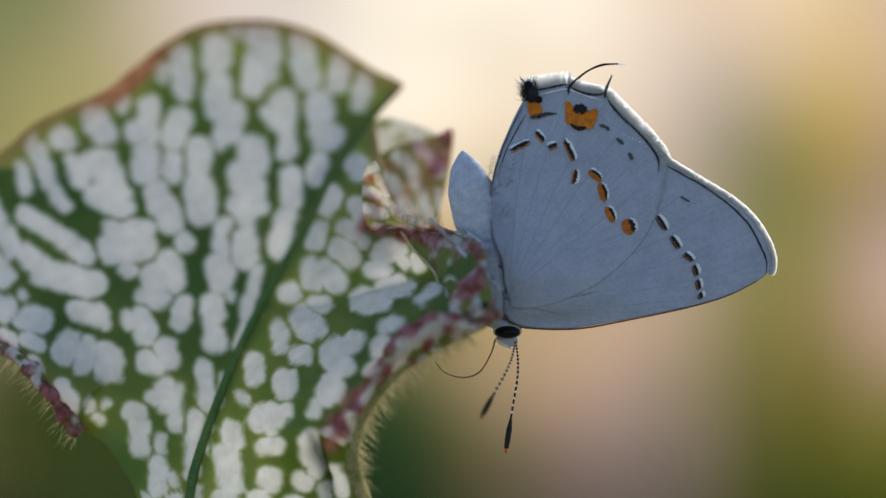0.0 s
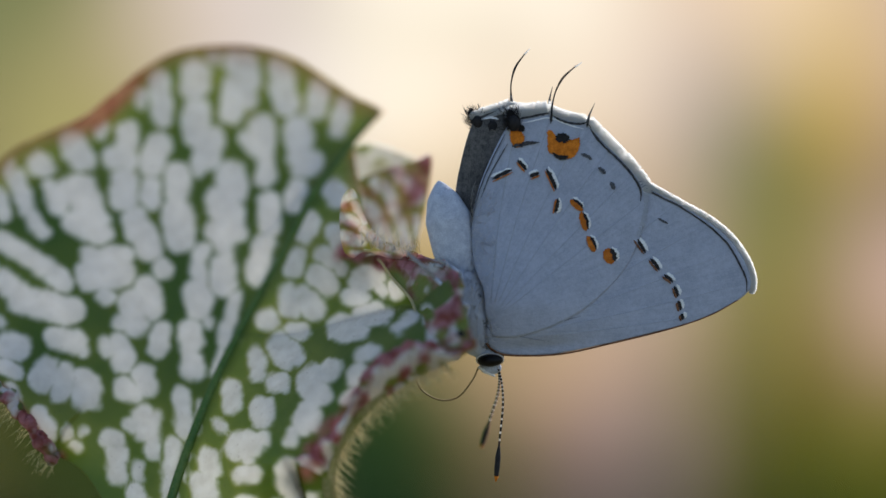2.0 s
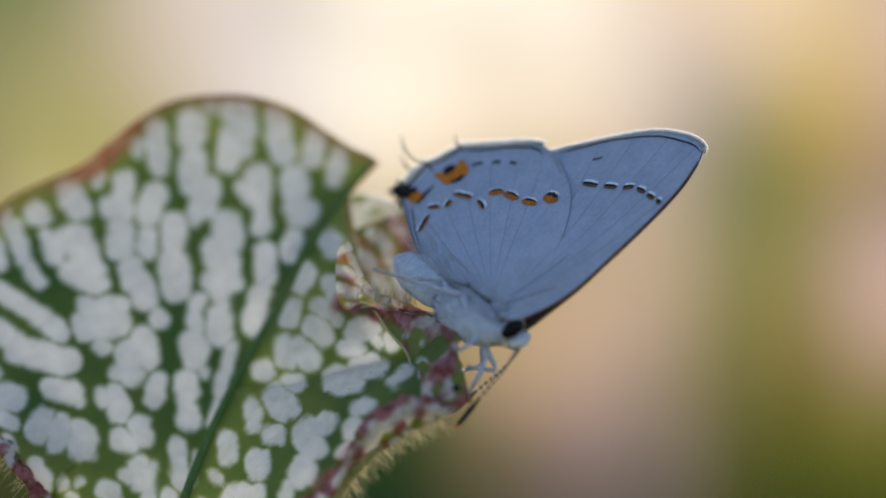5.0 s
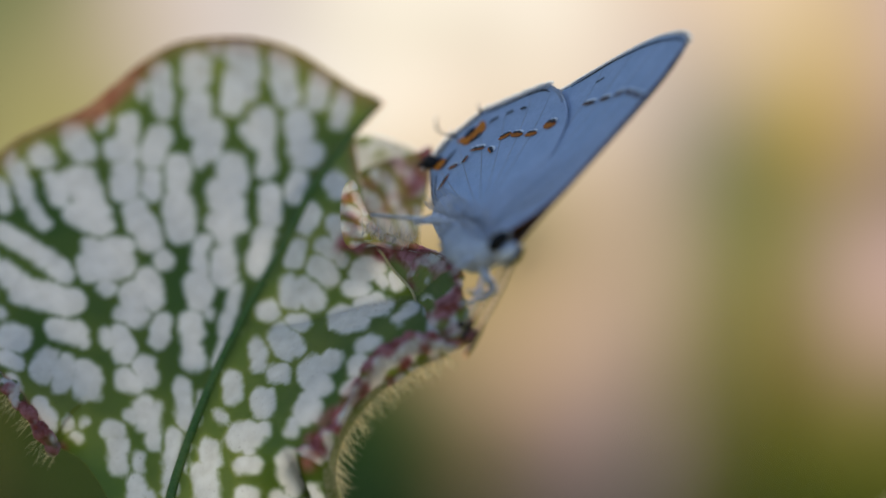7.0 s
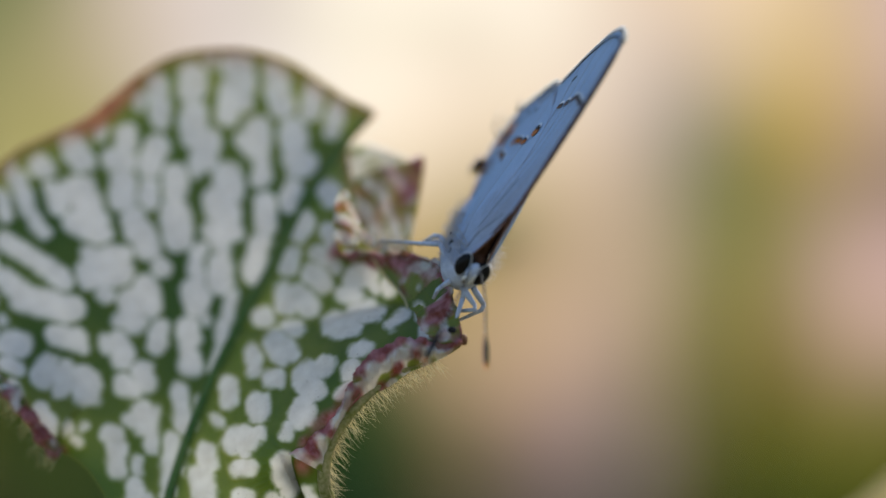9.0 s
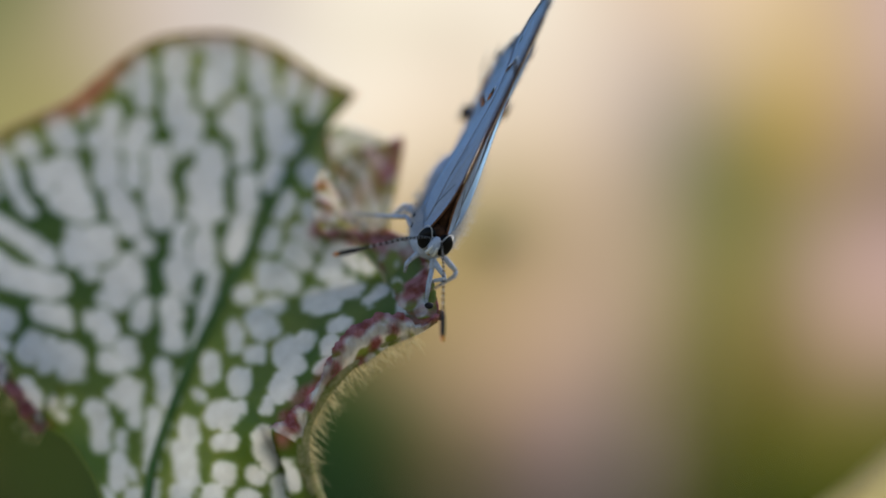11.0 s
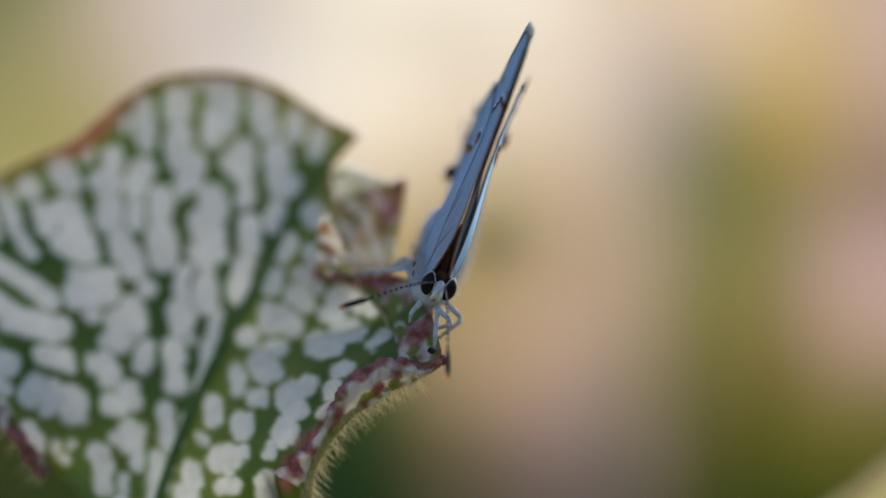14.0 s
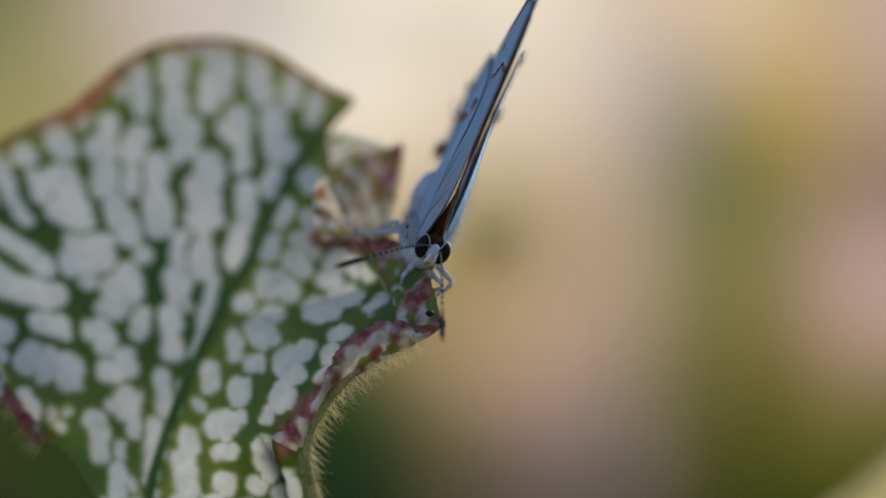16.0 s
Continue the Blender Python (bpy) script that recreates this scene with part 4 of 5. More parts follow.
def wing_marks(fore, hind, side):
    s = side
    for a, b, c, d in FORE_DASHES:
        part("white_edge", strip("white_edge", ((a + 5, b - 3), ((a + c) / 2 + 6, (b + d) / 2 - 4), (c + 5, d - 3)), 6, fore_depth, 1.0, 0.3, s), M_MARK, fore)
        part("dash", strip("dash", ((a, b), ((a + c) / 2 + 1, (b + d) / 2 - 1), (c, d)), 6, fore_depth, 1.8, 0.3, s), M_BLACK, fore)
        part("orange_edge", strip("orange_edge", ((a - 3, b + 3), (c - 3, d + 2)), 4, fore_depth, 2.4, 0.4, s), M_COSTA, fore)
    for i, (a, b, c, d, w) in enumerate(HIND_DASHES):
        nx, ny = (d - b), -(c - a)
        ln = math.hypot(nx, ny)
        nx, ny = nx / ln, ny / ln
        if nx - ny < 0:
            nx, ny = -nx, -ny
        o, big = w * 0.55, i >= 5
        part("white_edge", strip("white_edge", ((a + nx * o - 1, b + ny * o - 2), ((a + c) / 2 + nx * o * 1.5, (b + d) / 2 + ny * o * 1.5), (c + nx * o, d + ny * o)), min(w * 0.85, 7), hind_depth, 1.6, 0.35, s), M_MARK, hind)
        if big:
            long = ln / 2 + 2.5
            part("orange_edge", patch("orange_edge", oval((a + c) / 2 - nx, (b + d) / 2 - ny, long, w * 0.62, math.atan2(d - b, c - a)), hind_depth, 2.2, s, 0.9), M_RUST, hind)
            k = w * 0.34
            part("dash", strip("dash", ((a + nx * k, b + ny * k), ((a + c) / 2 + nx * (2 + k), (b + d) / 2 + ny * (2 + k)), (c + nx * k, d + ny * k)), w * 0.48, hind_depth, 3.0, 0.4, s), M_BLACK, hind)
        else:
            part("dash", strip("dash", ((a, b), ((a + c) / 2 + nx, (b + d) / 2 + ny), (c, d)), w * 0.95, hind_depth, 2.4, 0.35, s), M_BLACK, hind)
            k = o * 0.7
            part("orange_edge", strip("orange_edge", ((a - nx * k, b - ny * k + 2), (c - nx * k, d - ny * k + 2)), w * 0.35, hind_depth, 3.0, 0.4, s, 0.6), M_RUST, hind)
    for a, b, c, d in GREY_DASHES:
        part("grey_dash", strip("grey_dash", ((a, b), ((a + c) / 2 + 1, (b + d) / 2 - 1), (c, d)), 6, hind_depth, 2.2, 0.5, s), M_GREY, hind)
    spot = part("orange_spot", patch("orange_spot", ((1001, 200), (1000, 183), (1006, 180), (1014, 190), (1027, 197), (1040, 197), (1050, 195), (1057, 193), (1057, 207), (1051, 222), (1039, 229), (1024, 227), (1008, 222), (1001, 213)), hind_depth, 1.8, s, 1.4), M_ORANGE, hind, "orange spot")
    part("black_dot", patch("black_dot", oval(1027, 193, 12.5, 8.5, 0.1), hind_depth, 2.8, s, 1.6), M_BLACK, spot)
    part("black_crescent", patch("black_crescent", ((1008, 219), (1018, 223), (1030, 224), (1038, 225), (1030, 231), (1017, 229)), hind_depth, 2.8, s, 1.2), M_BLACK, spot)
    part("orange_spot", patch("orange_spot", ((937, 178), (946, 176), (956, 184), (960, 196), (954, 207), (946, 210), (938, 204), (934, 190)), hind_depth, 1.8, s, 1.6), M_ORANGE, hind)
    part("black_spot", patch("black_spot", oval(953, 176, 7.5, 6, 0.6), hind_depth, 2.8, s, 1.4), M_BLACK, hind)
    part("black_spot", patch("black_spot", oval(936, 162, 19, 8, 1.45), hind_depth, 3.0, s, 2.0), M_BLACK, hind, "black lobe at the wing corner")
    part("black_spot", strip("black_spot", ((938, 208), (950, 207), (964, 203), (986, 201)), 6, hind_depth, 2.8, 0.5, s), M_LINE, hind)
    for line in (((948, 160), (965, 157), (985, 153), (1005, 149)), ((1010, 154), (1024, 162), (1042, 167), (1060, 168), (1070, 165)), ((1074, 170), (1082, 186), (1102, 209), (1124, 229), (1146, 252), (1160, 272), (1166, 288), (1166, 304))):
        part("margin_line", strip("margin_line", line, 3.6, hind_depth, 1.8, 0.3, s), M_LINE, hind)
    part("vein_tip", strip("vein_tip", ((1006, 168), (1007, 152), (1007, 136)), 4.4, hind_depth, 2.0, 0.2, s), M_LINE, hind)
    part("vein_tip", strip("vein_tip", ((1070, 174), (1072, 162), (1075, 148)), 4.0, hind_depth, 2.0, 0.2, s), M_LINE, hind)
    part("inner_line", strip("inner_line", ((952, 168), (980, 162), (1004, 158), (1038, 170), (1064, 177)), 2.5, hind_depth, 1.0, 0.3, s), M_MARK, hind)
    part("margin_line", strip("margin_line", ((884, 300), (898, 262), (914, 232), (930, 204)), 2.4, hind_depth, 1.6, 0.3, s), M_GREY, hind)
    part("margin_line", strip("margin_line", ((866, 352), (880, 290), (902, 234), (926, 186)), 2.4, hind_depth, 1.6, 0.3, s), M_GREY, hind)
    part("white_margin", strip("white_margin", ((870, 348), (884, 290), (906, 240), (926, 194)), 3.5, hind_depth, 1.0, 0.2, s), M_WING_VEIN, hind)
    part("margin_line", strip("margin_line", ((1170, 289), (1190, 299), (1215, 313), (1250, 333), (1292, 364), (1326, 399), (1346, 436), (1356, 462), (1356, 484)), 3.2, fore_depth, 1.4, 0.3, s), M_LINE, fore)
    part("faint_dash", strip("faint_dash", ((1204, 348), (1222, 358)), 4, fore_depth, 1.0, 0.5, s), M_GREY, fore)
    edge = [bl(x, y, float(fore_depth(np.array([float(x)]), np.array([float(y)]))[0])) for x, y in spline(((892, 556), (905, 570), (935, 580), (1020, 582), (1110, 567), (1220, 544), (1290, 523), (1340, 498)), 60)]
    part("costa", tube("costa", [(v.x, v.y * s, v.z) for v in edge], [(2.3 - 1.3 * i / 59) * U for i in range(60)], 6), M_COSTA, fore, "brown leading edge")
    part("fringe", fringe_mesh("fringe", ((934, 164), (946, 158), (975, 154), (1003, 150)), 11, 27, hind_depth, s, 700), M_WHITE, hind, "white scale fringe")
    part("fringe", fringe_mesh("fringe", ((1003, 150), (1035, 160), (1066, 166)), 8, 18, hind_depth, s, 620), M_WHITE, hind, "white scale fringe")
    part("fringe", fringe_mesh("fringe", ((1066, 164), (1100, 198), (1140, 238), (1164, 268), (1173, 288)), 9, 20, hind_depth, s, 1600), M_WHITE, hind, "white scale fringe")
    part("fringe", fringe_mesh("fringe", ((1164, 268), (1173, 290), (1172, 325), (1160, 368)), 4, 10, hind_depth, s, 420), M_WING_VEIN, hind)
    part("fringe", fringe_mesh("fringe", ((1092, 240), (1130, 259), (1178, 285), (1210, 304), (1250, 328), (1298, 358), (1334, 392), (1358, 432), (1366, 464), (1362, 488)), 7, 12, fore_depth, s, 3200), M_WHITE, fore, "white scale fringe")
    # wing wrinkles: shade in the creases drawn as dark grey strips
    for line in (((904, 533), (945, 545), (1004, 558)), ((930, 531), (1000, 527), (1062, 515))):
        part("fold", strip("fold", line, 1.6, fore_depth, 0.8, 0.5, s), M_FOLD_SHADE, fore)
    for a, b in FORE_VEINS:
        part("vein", strip("vein", ((905, 548), ((905 + a) / 2, (548 + b) / 2 + 6), (a, b)), 1.8, fore_depth, 0.5, 0.05, s), M_WING_VEIN, fore)
    for a, b in HIND_VEINS:
        part("vein", strip("vein", ((900, 520), ((900 + a) / 2 - 8, (520 + b) / 2 + 6), (a, b)), 1.8, hind_depth, 0.5, 0.05, s), M_WING_VEIN, hind)
    part("corner_lobe", blob("corner_lobe", (bl(941, 167).x, s * -12 * U, bl(938, 167).z), (12, 12, 15)), M_BLACK, hind, "black lobe folded out at the wing corner")
    hr, ht = [], []
    for _ in range(220):
        r = bl(random.uniform(924, 950), random.uniform(148, 182), random.uniform(-22, -4))
        e = r + Vector((random.uniform(-16, 8), random.uniform(-6, 6), random.uniform(4, 20))) * U
        hr.append((r.x, r.y * s, r.z)), ht.append((e.x, e.y * s, e.z))
    part("lobe_hairs", hairs_mesh("lobe_hairs", hr, ht, 0.5 * U), M_BLACK, hind)
    part("spike", tube("spike", [(v.x, v.y * s, v.z) for v in (bl(1070, 166, -10), bl(1074, 152, -10), bl(1083, 132, -10))], [3 * U, 1.8 * U, 0.5 * U], 6), M_GREY, hind)


def wing_hairs(side, n):
    """Long loose hairs standing out from a wing near the body."""
    roots, tips = [], []
    for _ in range(n):
        x, y = 866 + 46 * random.random() ** 1.6, random.uniform(280, 560)
        d = float(hind_depth(np.array([x]), np.array([y]))[0])
        v = bl(x, y, d)
        e = v + Vector((random.uniform(-8, 10), -random.uniform(8, 30), random.uniform(-4, 14))) * U
        roots.append((v.x, v.y * side, v.z)), tips.append((e.x, e.y * side, e.z))
    return hairs_mesh("wing_hairs", roots, tips, 0.22 * U)


def build_butterfly():
    fly = tagged(new("butterfly"), "grey hairstreak butterfly with orange spots and thin tails", "butterfly")
    moving = {}
    for side, tag in ((1, "right"), (-1, "left")):
        s = 1 if side > 0 else -1
        fore = wing("forewing", FOREWING, (1110, 450), fore_depth, s, fly, "pale grey forewing with white fringe")
        hind = wing("hindwing", HINDWING, (1010, 350), hind_depth, s, fly, "pale grey hindwing with orange spot")
        wing_marks(fore, hind, s)
        part("wing_hairs", wing_hairs(s, 800), M_HALO, hind, "loose pale hairs near the body")
        base = bl(1007, 154, -10)
        base.y *= s
        tail_pts = spline(((0, 0, 0), (1, 0, 20), (6, -1, 44), (18, -2, 68), (38, -2, 88)), 24) * U
        tail = part("tail", tube("tail", tail_pts, [(1.5 + 1.5 * math.exp(-i / 4) + 1.1 * math.exp(-((i - 17) / 4) ** 2) - 0.5 * i / 23) * U for i in range(24)], 6), M_BLACK, hind, "thin black tail with a white tip", base)
        for off in (-2.4, 2.4):
            part("tail_edge", tube("tail_edge", [base + Vector((off * (1 - k / 5) + tail_pts[2 * k][0] / U, 0, tail_pts[2 * k][2] / U)) * U for k in range(5)], [2.0 * U, 1.8 * U, 1.5 * U, 1.2 * U, 0.5 * U], 6), M_WHITE, hind)
        tip = part("tail_tip", tube("tail_tip", spline(((37, -2, 87), (50, -2, 96)), 6) * U, [1.8 * U, 1.8 * U, 1.6 * U, 1.3 * U, 0.9 * U, 0.4 * U], 6), M_WHITE, hind, "", base)
        moving["fore_" + tag], moving["hind_" + tag], moving["tail_" + tag], moving["tip_" + tag] = fore, hind, tail, tip
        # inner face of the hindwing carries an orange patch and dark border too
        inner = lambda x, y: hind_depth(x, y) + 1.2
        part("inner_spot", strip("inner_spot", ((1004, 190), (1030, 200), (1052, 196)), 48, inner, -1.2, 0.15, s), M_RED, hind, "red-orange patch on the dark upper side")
        part("inner_spot", strip("inner_spot", ((1014, 172), (1044, 176)), 16, inner, -1.6, 0.2, s), M_BLACK, hind)
        for x, y, w in ((966, 178, 17), (1062, 190, 14), (1096, 222, 12)):
            part("inner_spot", strip("inner_spot", ((x - 8, y), (x + 8, y + 4)), w, inner, -1.6, 0.3, s), M_BLACK, hind)
            part("inner_arc", strip("inner_arc", ((x - 13, y - 12), (x, y - 13), (x + 13, y - 7)), 4, inner, -1.2, 0.4, s), M_MARK, hind)
        part("inner_margin", strip("inner_margin", ((944, 166), (1006, 158), (1066, 172), (1100, 206)), 8, inner, -0.8, 0.2, s), M_WHITE, hind)
    # body
    spine, girth = ((-4, 0, -74), (-18, 0, -52), (-31, 0, -14), (-39, 0, 34), (-42, 0, 66), (-40, 0, 84)), (15, 31, 45, 46, 38, 22)
    part("thorax", tube("thorax", spline(spine, 26) * U, [q * U for q in np.interp(np.linspace(0, 5, 26), range(6), girth)], 24, 0.9), M_FUR, fly, "furry blue-grey thorax")
    moving["abdomen"] = part("abdomen", tube("abdomen", spline(((0, 0, -6), (-16, 0, 50), (-27, 0, 98), (-36, 0, 138), (-43, 0, 174)), 24) * U, [r * U for r in np.interp(np.linspace(0, 1, 24), (0, 0.25, 0.55, 0.8, 0.95, 1), (30, 42, 41, 27, 10, 1))], 20, 0.8), M_FUR, fly, "pale blue-grey abdomen", Vector((-31, 0, 60)) * U)
    head = part("head", blob("head", bl(892, 577, 0), (21, 17, 15)), M_FUR, fly, "small grey head with white-rimmed eyes")
    part("crown", blob("crown", bl(913, 573, 0), (12, 15, 15)), M_BROWN, head, "dark brown crown")
    part("face", blob("face", bl(899, 602, 0), (19, 10, 12)), M_FUR, head, "rounded pale grey face")
    # brown neck fur, lengthened along the wings as a fill for their shaded gap
    part("nape_gap_fill", tube("nape_gap_fill", [bl(x, y) for x, y in spline(((904, 530), (916, 548), (940, 560), (975, 568), (1020, 573)), 24)], [q * U for q in np.interp(np.linspace(0, 1, 24), (0, 0.3, 0.6, 1), (26, 19, 10, 2.5))], 14, 0.8), M_BROWN, fly, "dark brown neck fur drawn out to darken the gap between the wings")
    for s in (-1, 1):
        part("eye", blob("eye", bl(898, 587, s * 16), (23, 16, 11.5)), M_EYE, head, "large black compound eye")
        ring = [bl(898 + 24 * math.cos(a), 586 + 12 * math.sin(a), s * (19 - 10 * math.sin(a))) for a in np.linspace(0, 2 * math.pi, 30)]
        part("eye_ring", tube("eye_ring", ring, [1.15 * U] * 30, 8), M_WHITE, head)
        part("palp", tube("palp", [bl(878, 598, s * 6), bl(888, 608, s * 6), bl(906, 617, s * 5)], [3.6 * U, 3.2 * U, 1.2 * U], 8), M_MARK, head, "white palp")
    hr, ht = [], []
    for _ in range(1500):
        k, a = random.uniform(0.3, 4.7), random.uniform(0, 2 * math.pi)
        c = [float(np.interp(k, range(6), [q[j] for q in spine])) for j in range(3)]
        g = float(np.interp(k, range(6), girth)) * 0.97
        v = Vector((c[0] + g * math.cos(a), 0.9 * g * math.sin(a), c[2]))
        e = v + Vector((math.cos(a), math.sin(a), random.uniform(0.4, 1.8))) * random.uniform(4, 11)
        hr.append(v * U), ht.append(e * U)
    part("thorax_hairs", hairs_mesh("thorax_hairs", hr, ht, 0.45 * U), M_PILE, fly, "short grey-blue hairs")
    hr, ht = [], []
    for _ in range(26):
        x, y = random.choice(((886, 470), (893, 520), (902, 534), (892, 566)))
        v = bl(x + random.gauss(0, 3), y + random.gauss(0, 5), -46)
        e = v + Vector((random.uniform(-5, 5), -3, random.uniform(-8, 8))) * U
        hr.append(v), ht.append(e)
    part("dark_tuft", hairs_mesh("dark_tuft", hr, ht, 0.7 * U), M_BLACK, fly, "few black hairs at the wing base")
    # antennae, banded black and white with a dark club
    for tag, s in (("right", -1), ("left", 1)):
        pts = spline(((0, 0, 0), (7, 0, -30), (9, 0, -70), (3, 0, -130), (-4, 0, -205)), 64) * U
        ant = part("antenna", tube("antenna", pts[:52], [1.7 * U] * 52, 6), M_WHITE, fly, "thin antenna banded black and white", bl(911, 598, s * 7))
        for k in range(1, 17):
            i = k * 3
            part("band", tube("band", pts[i:i + 3], [2.1 * U] * 3, 6), M_BLACK, ant)
        part("club", tube("club", pts[50:62], [r * U for r in np.interp(np.arange(12), (0, 4, 8, 11), (2.2, 5, 5, 4))], 8), M_BLACK, ant, "dark antenna club")
        part("club_tip", tube("club_tip", pts[61:], [4 * U, 2.8 * U, 0.8 * U], 8), M_ORANGE, ant, "orange club tip")
        moving["ant_" + tag] = ant
    prob = part("proboscis", tube("proboscis", spline(((0, 0, 0), (-8, 0, -26), (-28, 0, -58), (-58, 0, -68), (-90, 0, -58), (-106, 0, -40)), 40) * U, [1.7 * U] * 40, 6), M_PROB, fly, "thin curved brown proboscis", bl(877, 600, 0))
    moving["proboscis"] = prob
    # legs, worked out from the stance in which the insect faces the lens
    stance = body_pose(12.5).inverted()
    w0 = Vector((0, 0, H))
    legs = (((750, 505, 40), (750, 530, 30), (748, 560, 26), (747, 606, 34)), ((742, 508, 42), (772, 536, 22), (776, 544, 24), (738, 556, 50)),
            ((722, 484, 60), (690, 446, 80), (676, 449, 90), (592, 461, 200)), ((712, 462, 120), (696, 438, 150), (682, 440, 154), (656, 452, 168)),
            ((706, 452, 110), (690, 430, 136), (678, 431, 144), (662, 446, 180)), ((764, 506, 60), (790, 530, 70), (788, 540, 74), (750, 570, 90)), ((728, 498, 44), (710, 518, 34), (704, 526, 36), (701, 542, 48)))
    for pts in legs:
        q = [stance @ (w0 + at(*c)) for c in pts]
        leg = part("leg", tube("leg", [q[0], (q[0] + q[1]) / 2, q[1]], [5.4 * U, 5.8 * U, 4.2 * U], 8), M_FUR, fly, "pale grey leg")
        part("tibia", tube("tibia", [q[1], q[2], (q[2] + q[3]) / 2], [4.4 * U, 4.2 * U, 3.4 * U], 8), M_FUR, leg)
        mid = (q[2] + q[3]) / 2
        part("foot", tube("foot", [mid, mid.lerp(q[3], 0.5), q[3]], [3.4 * U, 3.0 * U, 3.0 * U], 8), M_FOOT, leg, "grey-banded foot")
    return fly, moving


# ---------------------------------------------------------------- movement
# stance of the butterfly: time, place in mm, turn in degrees
BODY = (
    (0.0, 3.32, 0.05, -1.82, 0.3, -0.1, -0.3),
    (0.5, 2.57, 0.04, -2.37, 0.4, 0.8, -0.3),
    (1.0, 2.35, 0.13, -2.82, 0.6, 0.3, -0.3),
    (1.5, 2.61, 0.15, -3.20, 1.1, -1.6, -0.6),
    (2.0, 2.30, 0.28, -3.35, 1.9, -2.2, -0.9),
    (2.5, 3.21, 0.47, -3.18, 2.7, -1.8, -0.2),
    (3.0, 3.31, 0.17, -2.85, 2.6, -5.6, -0.0),
    (3.5, 3.22, -0.12, -2.16, -16.5, -12.0, 0.5),
    (4.0, 3.15, -0.51, -2.72, -26.9, -20.5, 5.8),
    (4.2, 3.03, -0.59, -3.30, -31.9, -27.0, 7.3),
    (6.3, 1.96, -5.00, -1.34, -55.6, -39.3, 0.7),
    (6.5, 2.16, -4.95, -0.77, -54.5, -39.6, -0.7),
    (7.0, 2.44, -4.85, 0.83, -62.8, -43.1, -4.2),
    (7.5, 2.32, -4.83, 0.48, -53.8, -44.1, -15.0),
    (8.0, 1.56, -2.87, 1.42, -37.3, -48.9, -45.1),
    (8.5, 1.24, -1.86, -0.04, -37.0, -51.6, -52.2),
    (9.0, 1.70, 0.20, -0.06, -50.4, -48.2, -36.7),
    (9.5, 0.40, 2.35, 1.90, -31.2, -47.2, -59.9),
    (12.0, -0.59, 1.62, 0.77, -39.3, -54.1, -47.9),
    (12.5, -1.06, 2.00, -0.02, -30.9, -56.9, -53.2),
    (13.0, -1.06, 1.74, -0.12, -31.8, -55.6, -52.1),
    (13.5, 0.12, 1.65, -0.87, -34.9, -54.4, -51.5),
    (14.0, -0.20, 2.01, -0.94, -34.1, -56.4, -53.0),
    (14.5, 0.19, 1.40, -0.36, -28.9, -55.3, -56.5),
    (15.0, -0.40, 2.11, -0.42, -33.1, -53.7, -51.0),
    (15.5, -0.52, 2.07, 0.54, -35.5, -53.4, -49.8),
    (16.0, -0.62, 2.17, 1.07, -35.7, -54.9, -48.7),
)
# slide of the hindwing: time, degrees
HIND = ( (0.0, 0.1), (0.5, 5.2), (1.0, 6.6), (1.5, 8.8), (2.0, 2.6), (2.5, -10.7), (3.0, -9.4), (3.5, -5.6), (4.0, -6.5), (4.2, -6.7), (6.3, -5.6), (6.5, -6.2), (7.0, -8.1), (7.5, -9.7), (8.0, -20.1), (8.5, -3.6), (9.0, -6.5), (9.5, -7.0), (12.0, 7.5), (12.5, 11), (13.0, 0.9), (13.5, -10.0), (14.0, -3), (14.5, 10.4), (15.0, 2.8), (15.5, 1.2), (16.0, -7.0) )
# sway of the plant: time, shift across and down, nearness, lean in degrees
SWAY = ((0.0, 39, -33, 1.000, 0.0), (0.5, 15, -13, 0.999, 0.1), (1.0, 7.5, -1, 1.001, 0.0), (1.5, 15, 11, 1.001, 0.0), (2.0, -1, 16, 1.001, 0.0), (2.5, 26, 12, 1.001, 0.0),
        (3.0, 16, 20, 1.002, 0.0), (3.5, 14, 38, 1.001, 0.0), (4.0, 3, 76, 1.0, -0.1), (4.2, 3, 112, 0.998, 0.0),
        (6.3, -32.5, 60, 1.001, 0.1), (6.5, -28, 38, 1.001, 0.0), (7.0, 0, 0, 1.0, 0.0), (7.5, 0, 3.6, 1.0, 0.0), (8.0, -12, 5, 0.999, 0.0), (8.5, 4.4, 16, 0.994, -0.2),
        (9.0, -16, 13, 0.977, -0.16), (9.5, -40, -34, 0.965, -0.14), (12.0, -64, 0, 0.958, -0.18), (12.5, -77, 23, 0.956, -0.4), (13.0, -74.5, 31, 0.957, -0.45),
        (13.5, -36, 52.5, 0.959, -0.45), (14.0, -50, 50, 0.961, -0.25), (14.5, -32, 38, 0.963, -0.35), (15.0, -58, 34, 0.9605, -0.2), (15.5, -64, 2.5, 0.961, -0.35), (16.0, -54, -14, 0.968, -0.5))


def body_pose(t):
    row = min(BODY, key=lambda r: abs(r[0] - t))
    return pose(row[1] / 1000, row[2] / 1000, H + row[3] / 1000, *row[4:])


def aim(t, rest, way):
    """Turn of a part whose rest direction is given so that it points the given way in the world at t."""
    local = body_pose(t).to_3x3().inverted() @ Vector(way)
    return Vector(rest).rotation_difference(local).to_matrix().to_4x4()


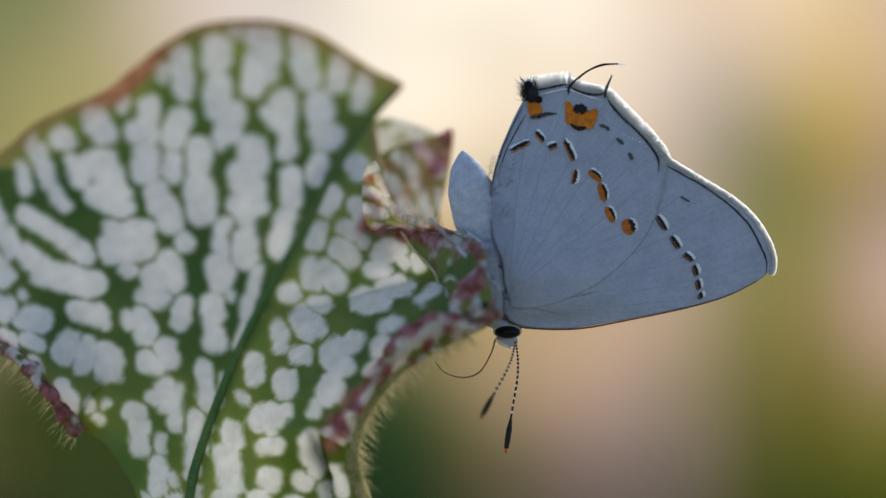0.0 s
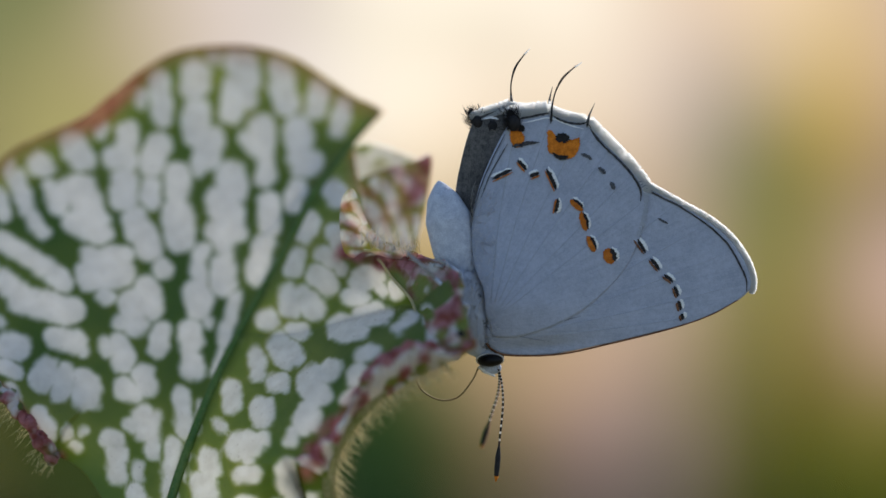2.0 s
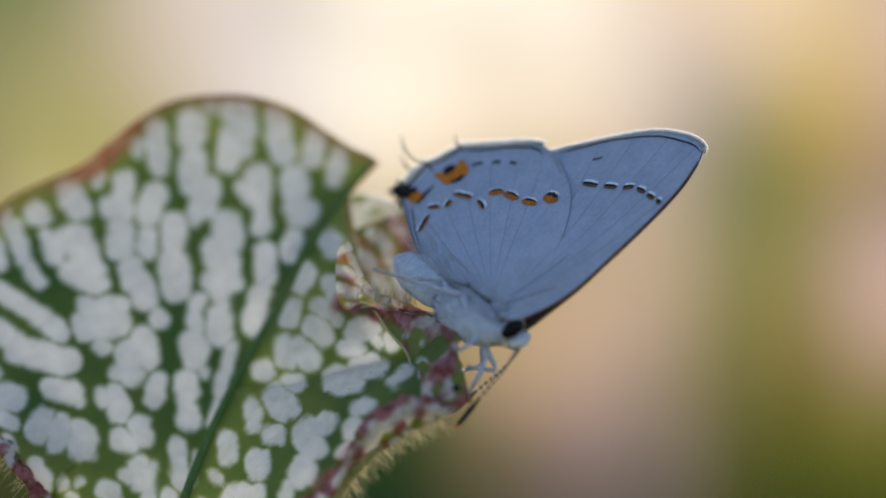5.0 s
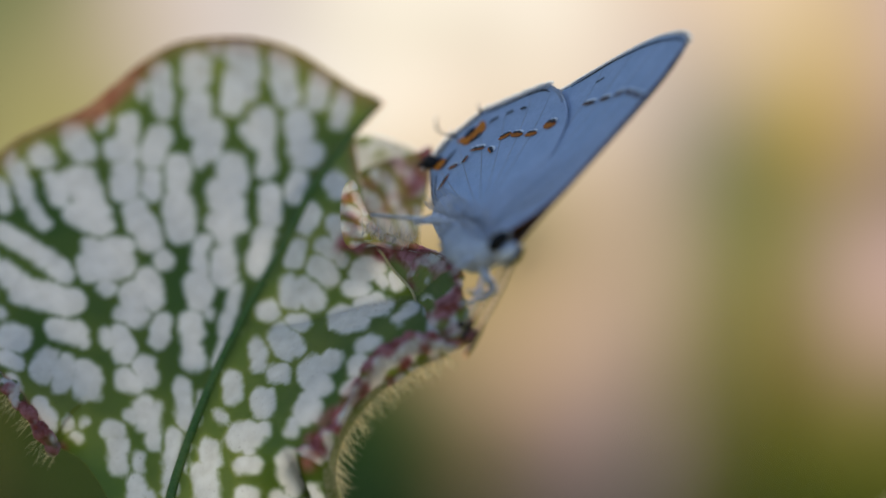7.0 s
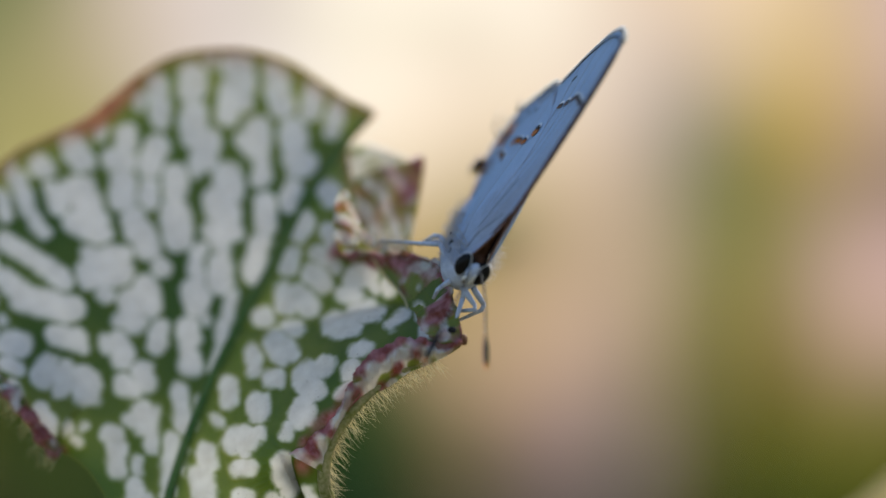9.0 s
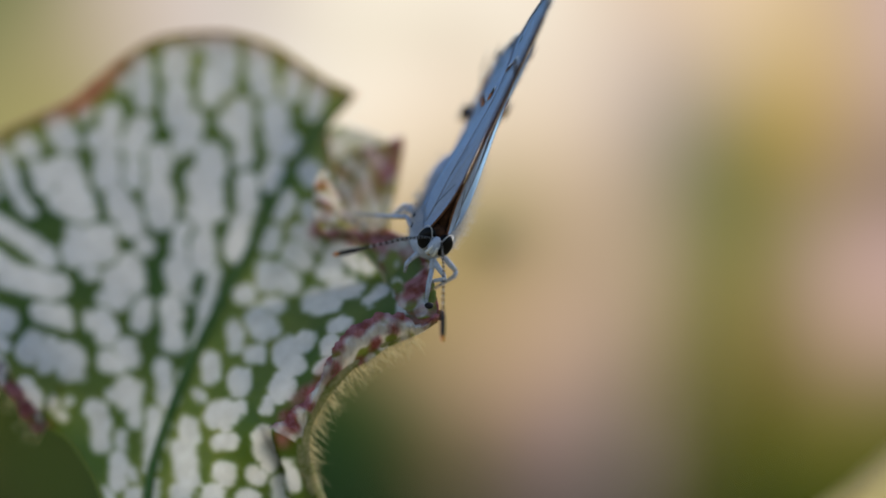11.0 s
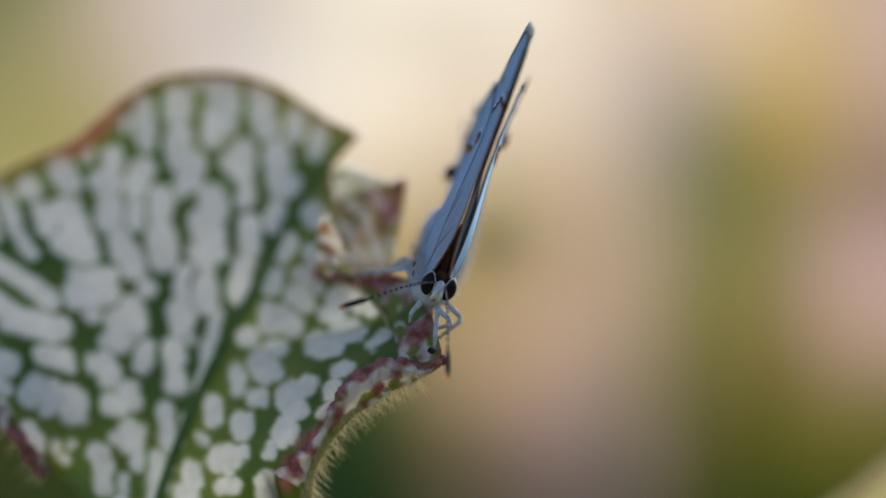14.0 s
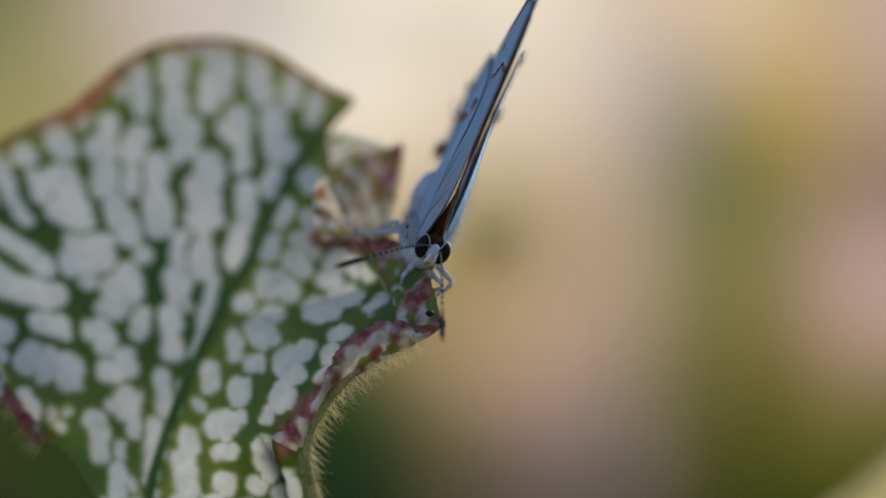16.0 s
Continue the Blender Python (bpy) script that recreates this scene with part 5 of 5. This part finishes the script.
def motions():
    walk(plant, [(t, pan(t) @ pose(dx * U / s, D * (1 / s - 1), H - dy * U / s, 0, lean, 0)) for t, dx, dy, s, lean in SWAY])
    walk(blade, [(t, pan(t) @ pose(dx * U, 0, H - dy * U)) for t, dx, dy in BLADE])
    walk(fly, [(r[0], pan(r[0]) @ body_pose(r[0])) for r in BODY])
    for tag in ("fore_right", "fore_left"):
        walk(moving[tag], [(t, pose(0, 0, 0, a, 0, 0)) for t, a in FORE])
    walk(moving["hind_right"], [(t, pose(0, 0, 0, float(np.interp(t, [r[0] for r in SPREAD], [r[1] for r in SPREAD])), h, 0)) for t, h in HIND])
    walk(moving["hind_left"], [(t, pose(0, 0, 0, a, h, 0)) for t, h, a in HIND_LEFT])
    for tag, rows in (("right", TAIL_RIGHT), ("left", TAIL_LEFT)):
        for thing in (moving["tail_" + tag], moving["tip_" + tag]):
            base = thing.location.copy()
            walk(thing, [(t, Matrix.Translation(base) @ pose(0, 0, 0, 0, a, 0)) for t, a in rows])
    for tag, rows in (("right", ANT_RIGHT), ("left", ANT_LEFT)):
        base = moving["ant_" + tag].location.copy()
        walk(moving["ant_" + tag], [(t, Matrix.Translation(base) @ aim(t, (0, 0, -1), way)) for t, way in rows])
    base = moving["abdomen"].location.copy()
    walk(moving["abdomen"], [(t, Matrix.Translation(base) @ pose(0, 0, 0, 0, a, 0)) for t, a in ABDOMEN])
    base = moving["proboscis"].location.copy()
    walk(moving["proboscis"], [(t, Matrix.Translation(base) @ pose(0, 0, 0, 0, a, 0)) for t, a in PROBOSCIS])


# slide and tilt of the far hindwing: time, degrees
HIND_LEFT = ((0.0, 0.4, 0), (0.3, -9, 0), (0.5, -12, 0), (1.0, -14, 0), (1.5, -14, 0), (1.8, -11, 0), (2.1, -8, 0), (2.5, -10.5, 0), (3.0, -9.2, 0), (3.5, -5.5, 0), (4.0, -6.3, 0), (6.5, -7, 0), (7.5, -12, 0), (8.0, -14, 0.5),
             (8.5, -6, 0.8), (9.0, -5, 1.6), (9.5, -2, -1), (12.0, 8, -8), (12.5, -6, -5), (13.0, 1, -9), (13.5, 9, -9), (14.0, 17, -9), (14.5, -9, -8), (15.0, 1, -9), (15.5, 6, -9), (16.0, 14, -11))
FORE = ((0.0, 0), (7.5, 0), (8.0, 0.5), (8.5, 0.8), (9.0, 1.6), (9.5, 0.3), (12.0, -1.6), (13.0, -2.0), (15.5, -2.2), (16.0, -4.4))
SPREAD = ((0.0, 0), (3.0, 0), (3.5, 1), (4.2, 2), (6.3, 2.2), (6.5, 2.5), (7.0, 3), (7.5, 3.3), (8.0, 5), (8.5, 0.9), (9.0, 1.6), (9.5, 0.3), (12.0, -1.6), (13.0, -2.0), (15.5, -2.2), (16.0, -4.4))
TAIL_RIGHT = ((0.0, 42), (0.5, 36), (1.0, 32), (1.5, 24), (2.0, 2), (2.5, 2), (3.0, 0), (3.5, -16), (4.0, -22), (6.5, -20), (16.0, -20))
TAIL_LEFT = ((0.0, 40), (0.5, 40), (1.0, 38), (1.5, 34), (2.0, 0), (2.5, -6), (3.0, -8), (3.5, -30), (4.0, -34), (6.5, -24), (16.0, -24))
ANT_RIGHT = ((0.0, (-0.06, 0, -1)), (1.5, (0.0, 0, -1)), (2.5, (-0.05, 0, -1)), (3.0, (-0.35, 0, -0.94)), (3.5, (-0.57, 0, -0.82)), (4.0, (-0.28, 0, -0.96)), (4.2, (-0.4, 0, -0.91)),
             (6.3, (-0.5, 0.2, -0.8)), (7.0, (-0.4, 0.3, -0.85)), (8.0, (-0.12, 0.3, -0.88)), (8.5, (-0.1, 0.1, -0.8)), (9.0, (-0.3, -0.3, -0.6)), (9.5, (-0.78, -0.55, -0.2)), (12.0, (-0.8, -0.55, -0.14)), (16.0, (-0.78, -0.55, -0.16)))
ANT_LEFT = ((0.0, (-0.26, 0.62, -0.74)), (1.5, (-0.17, 0.62, -0.76)), (2.5, (-0.1, 0.6, -0.8)), (3.0, (-0.3, 0.3, -0.9)), (3.5, (-0.85, 0.35, -0.4)), (4.0, (-0.85, 0.4, -0.3)), (4.3, (-0.8, 0.4, -0.4)), (6.3, (-0.42, 0.1, -0.9)),
            (7.0, (-0.4, 0.1, -0.9)), (8.0, (-0.15, 0, -0.98)), (9.0, (0.05, -0.5, -0.72)), (12.0, (0.03, -0.6, -0.75)), (16.0, (0.03, -0.6, -0.75)))
BLADE = ((0.0, 130, 120), (4.2, 100, 90), (7.0, 28, 26), (8.5, 10, 8), (9.5, -18, -18), (12.0, -32, -32), (14.0, -26, -28), (16.0, -30, -30))
ABDOMEN = ((0.0, 0), (3.0, 0), (3.5, -8), (4.0, -4), (4.2, -3), (6.3, 9), (7.0, 16), (7.5, 14), (8.2, 17), (9.0, 24), (16.0, 24))
PROBOSCIS = ((0.0, 0), (1.8, 0), (2.2, 35), (2.6, 80), (3.0, 88), (4.2, 110), (6.3, 130), (16.0, 130))

build_ground()
build_backdrop()
build_far_plants()
build_seed_head()
blade = build_near_blade()
plant = build_plant()
fly, moving = build_butterfly()
motions()
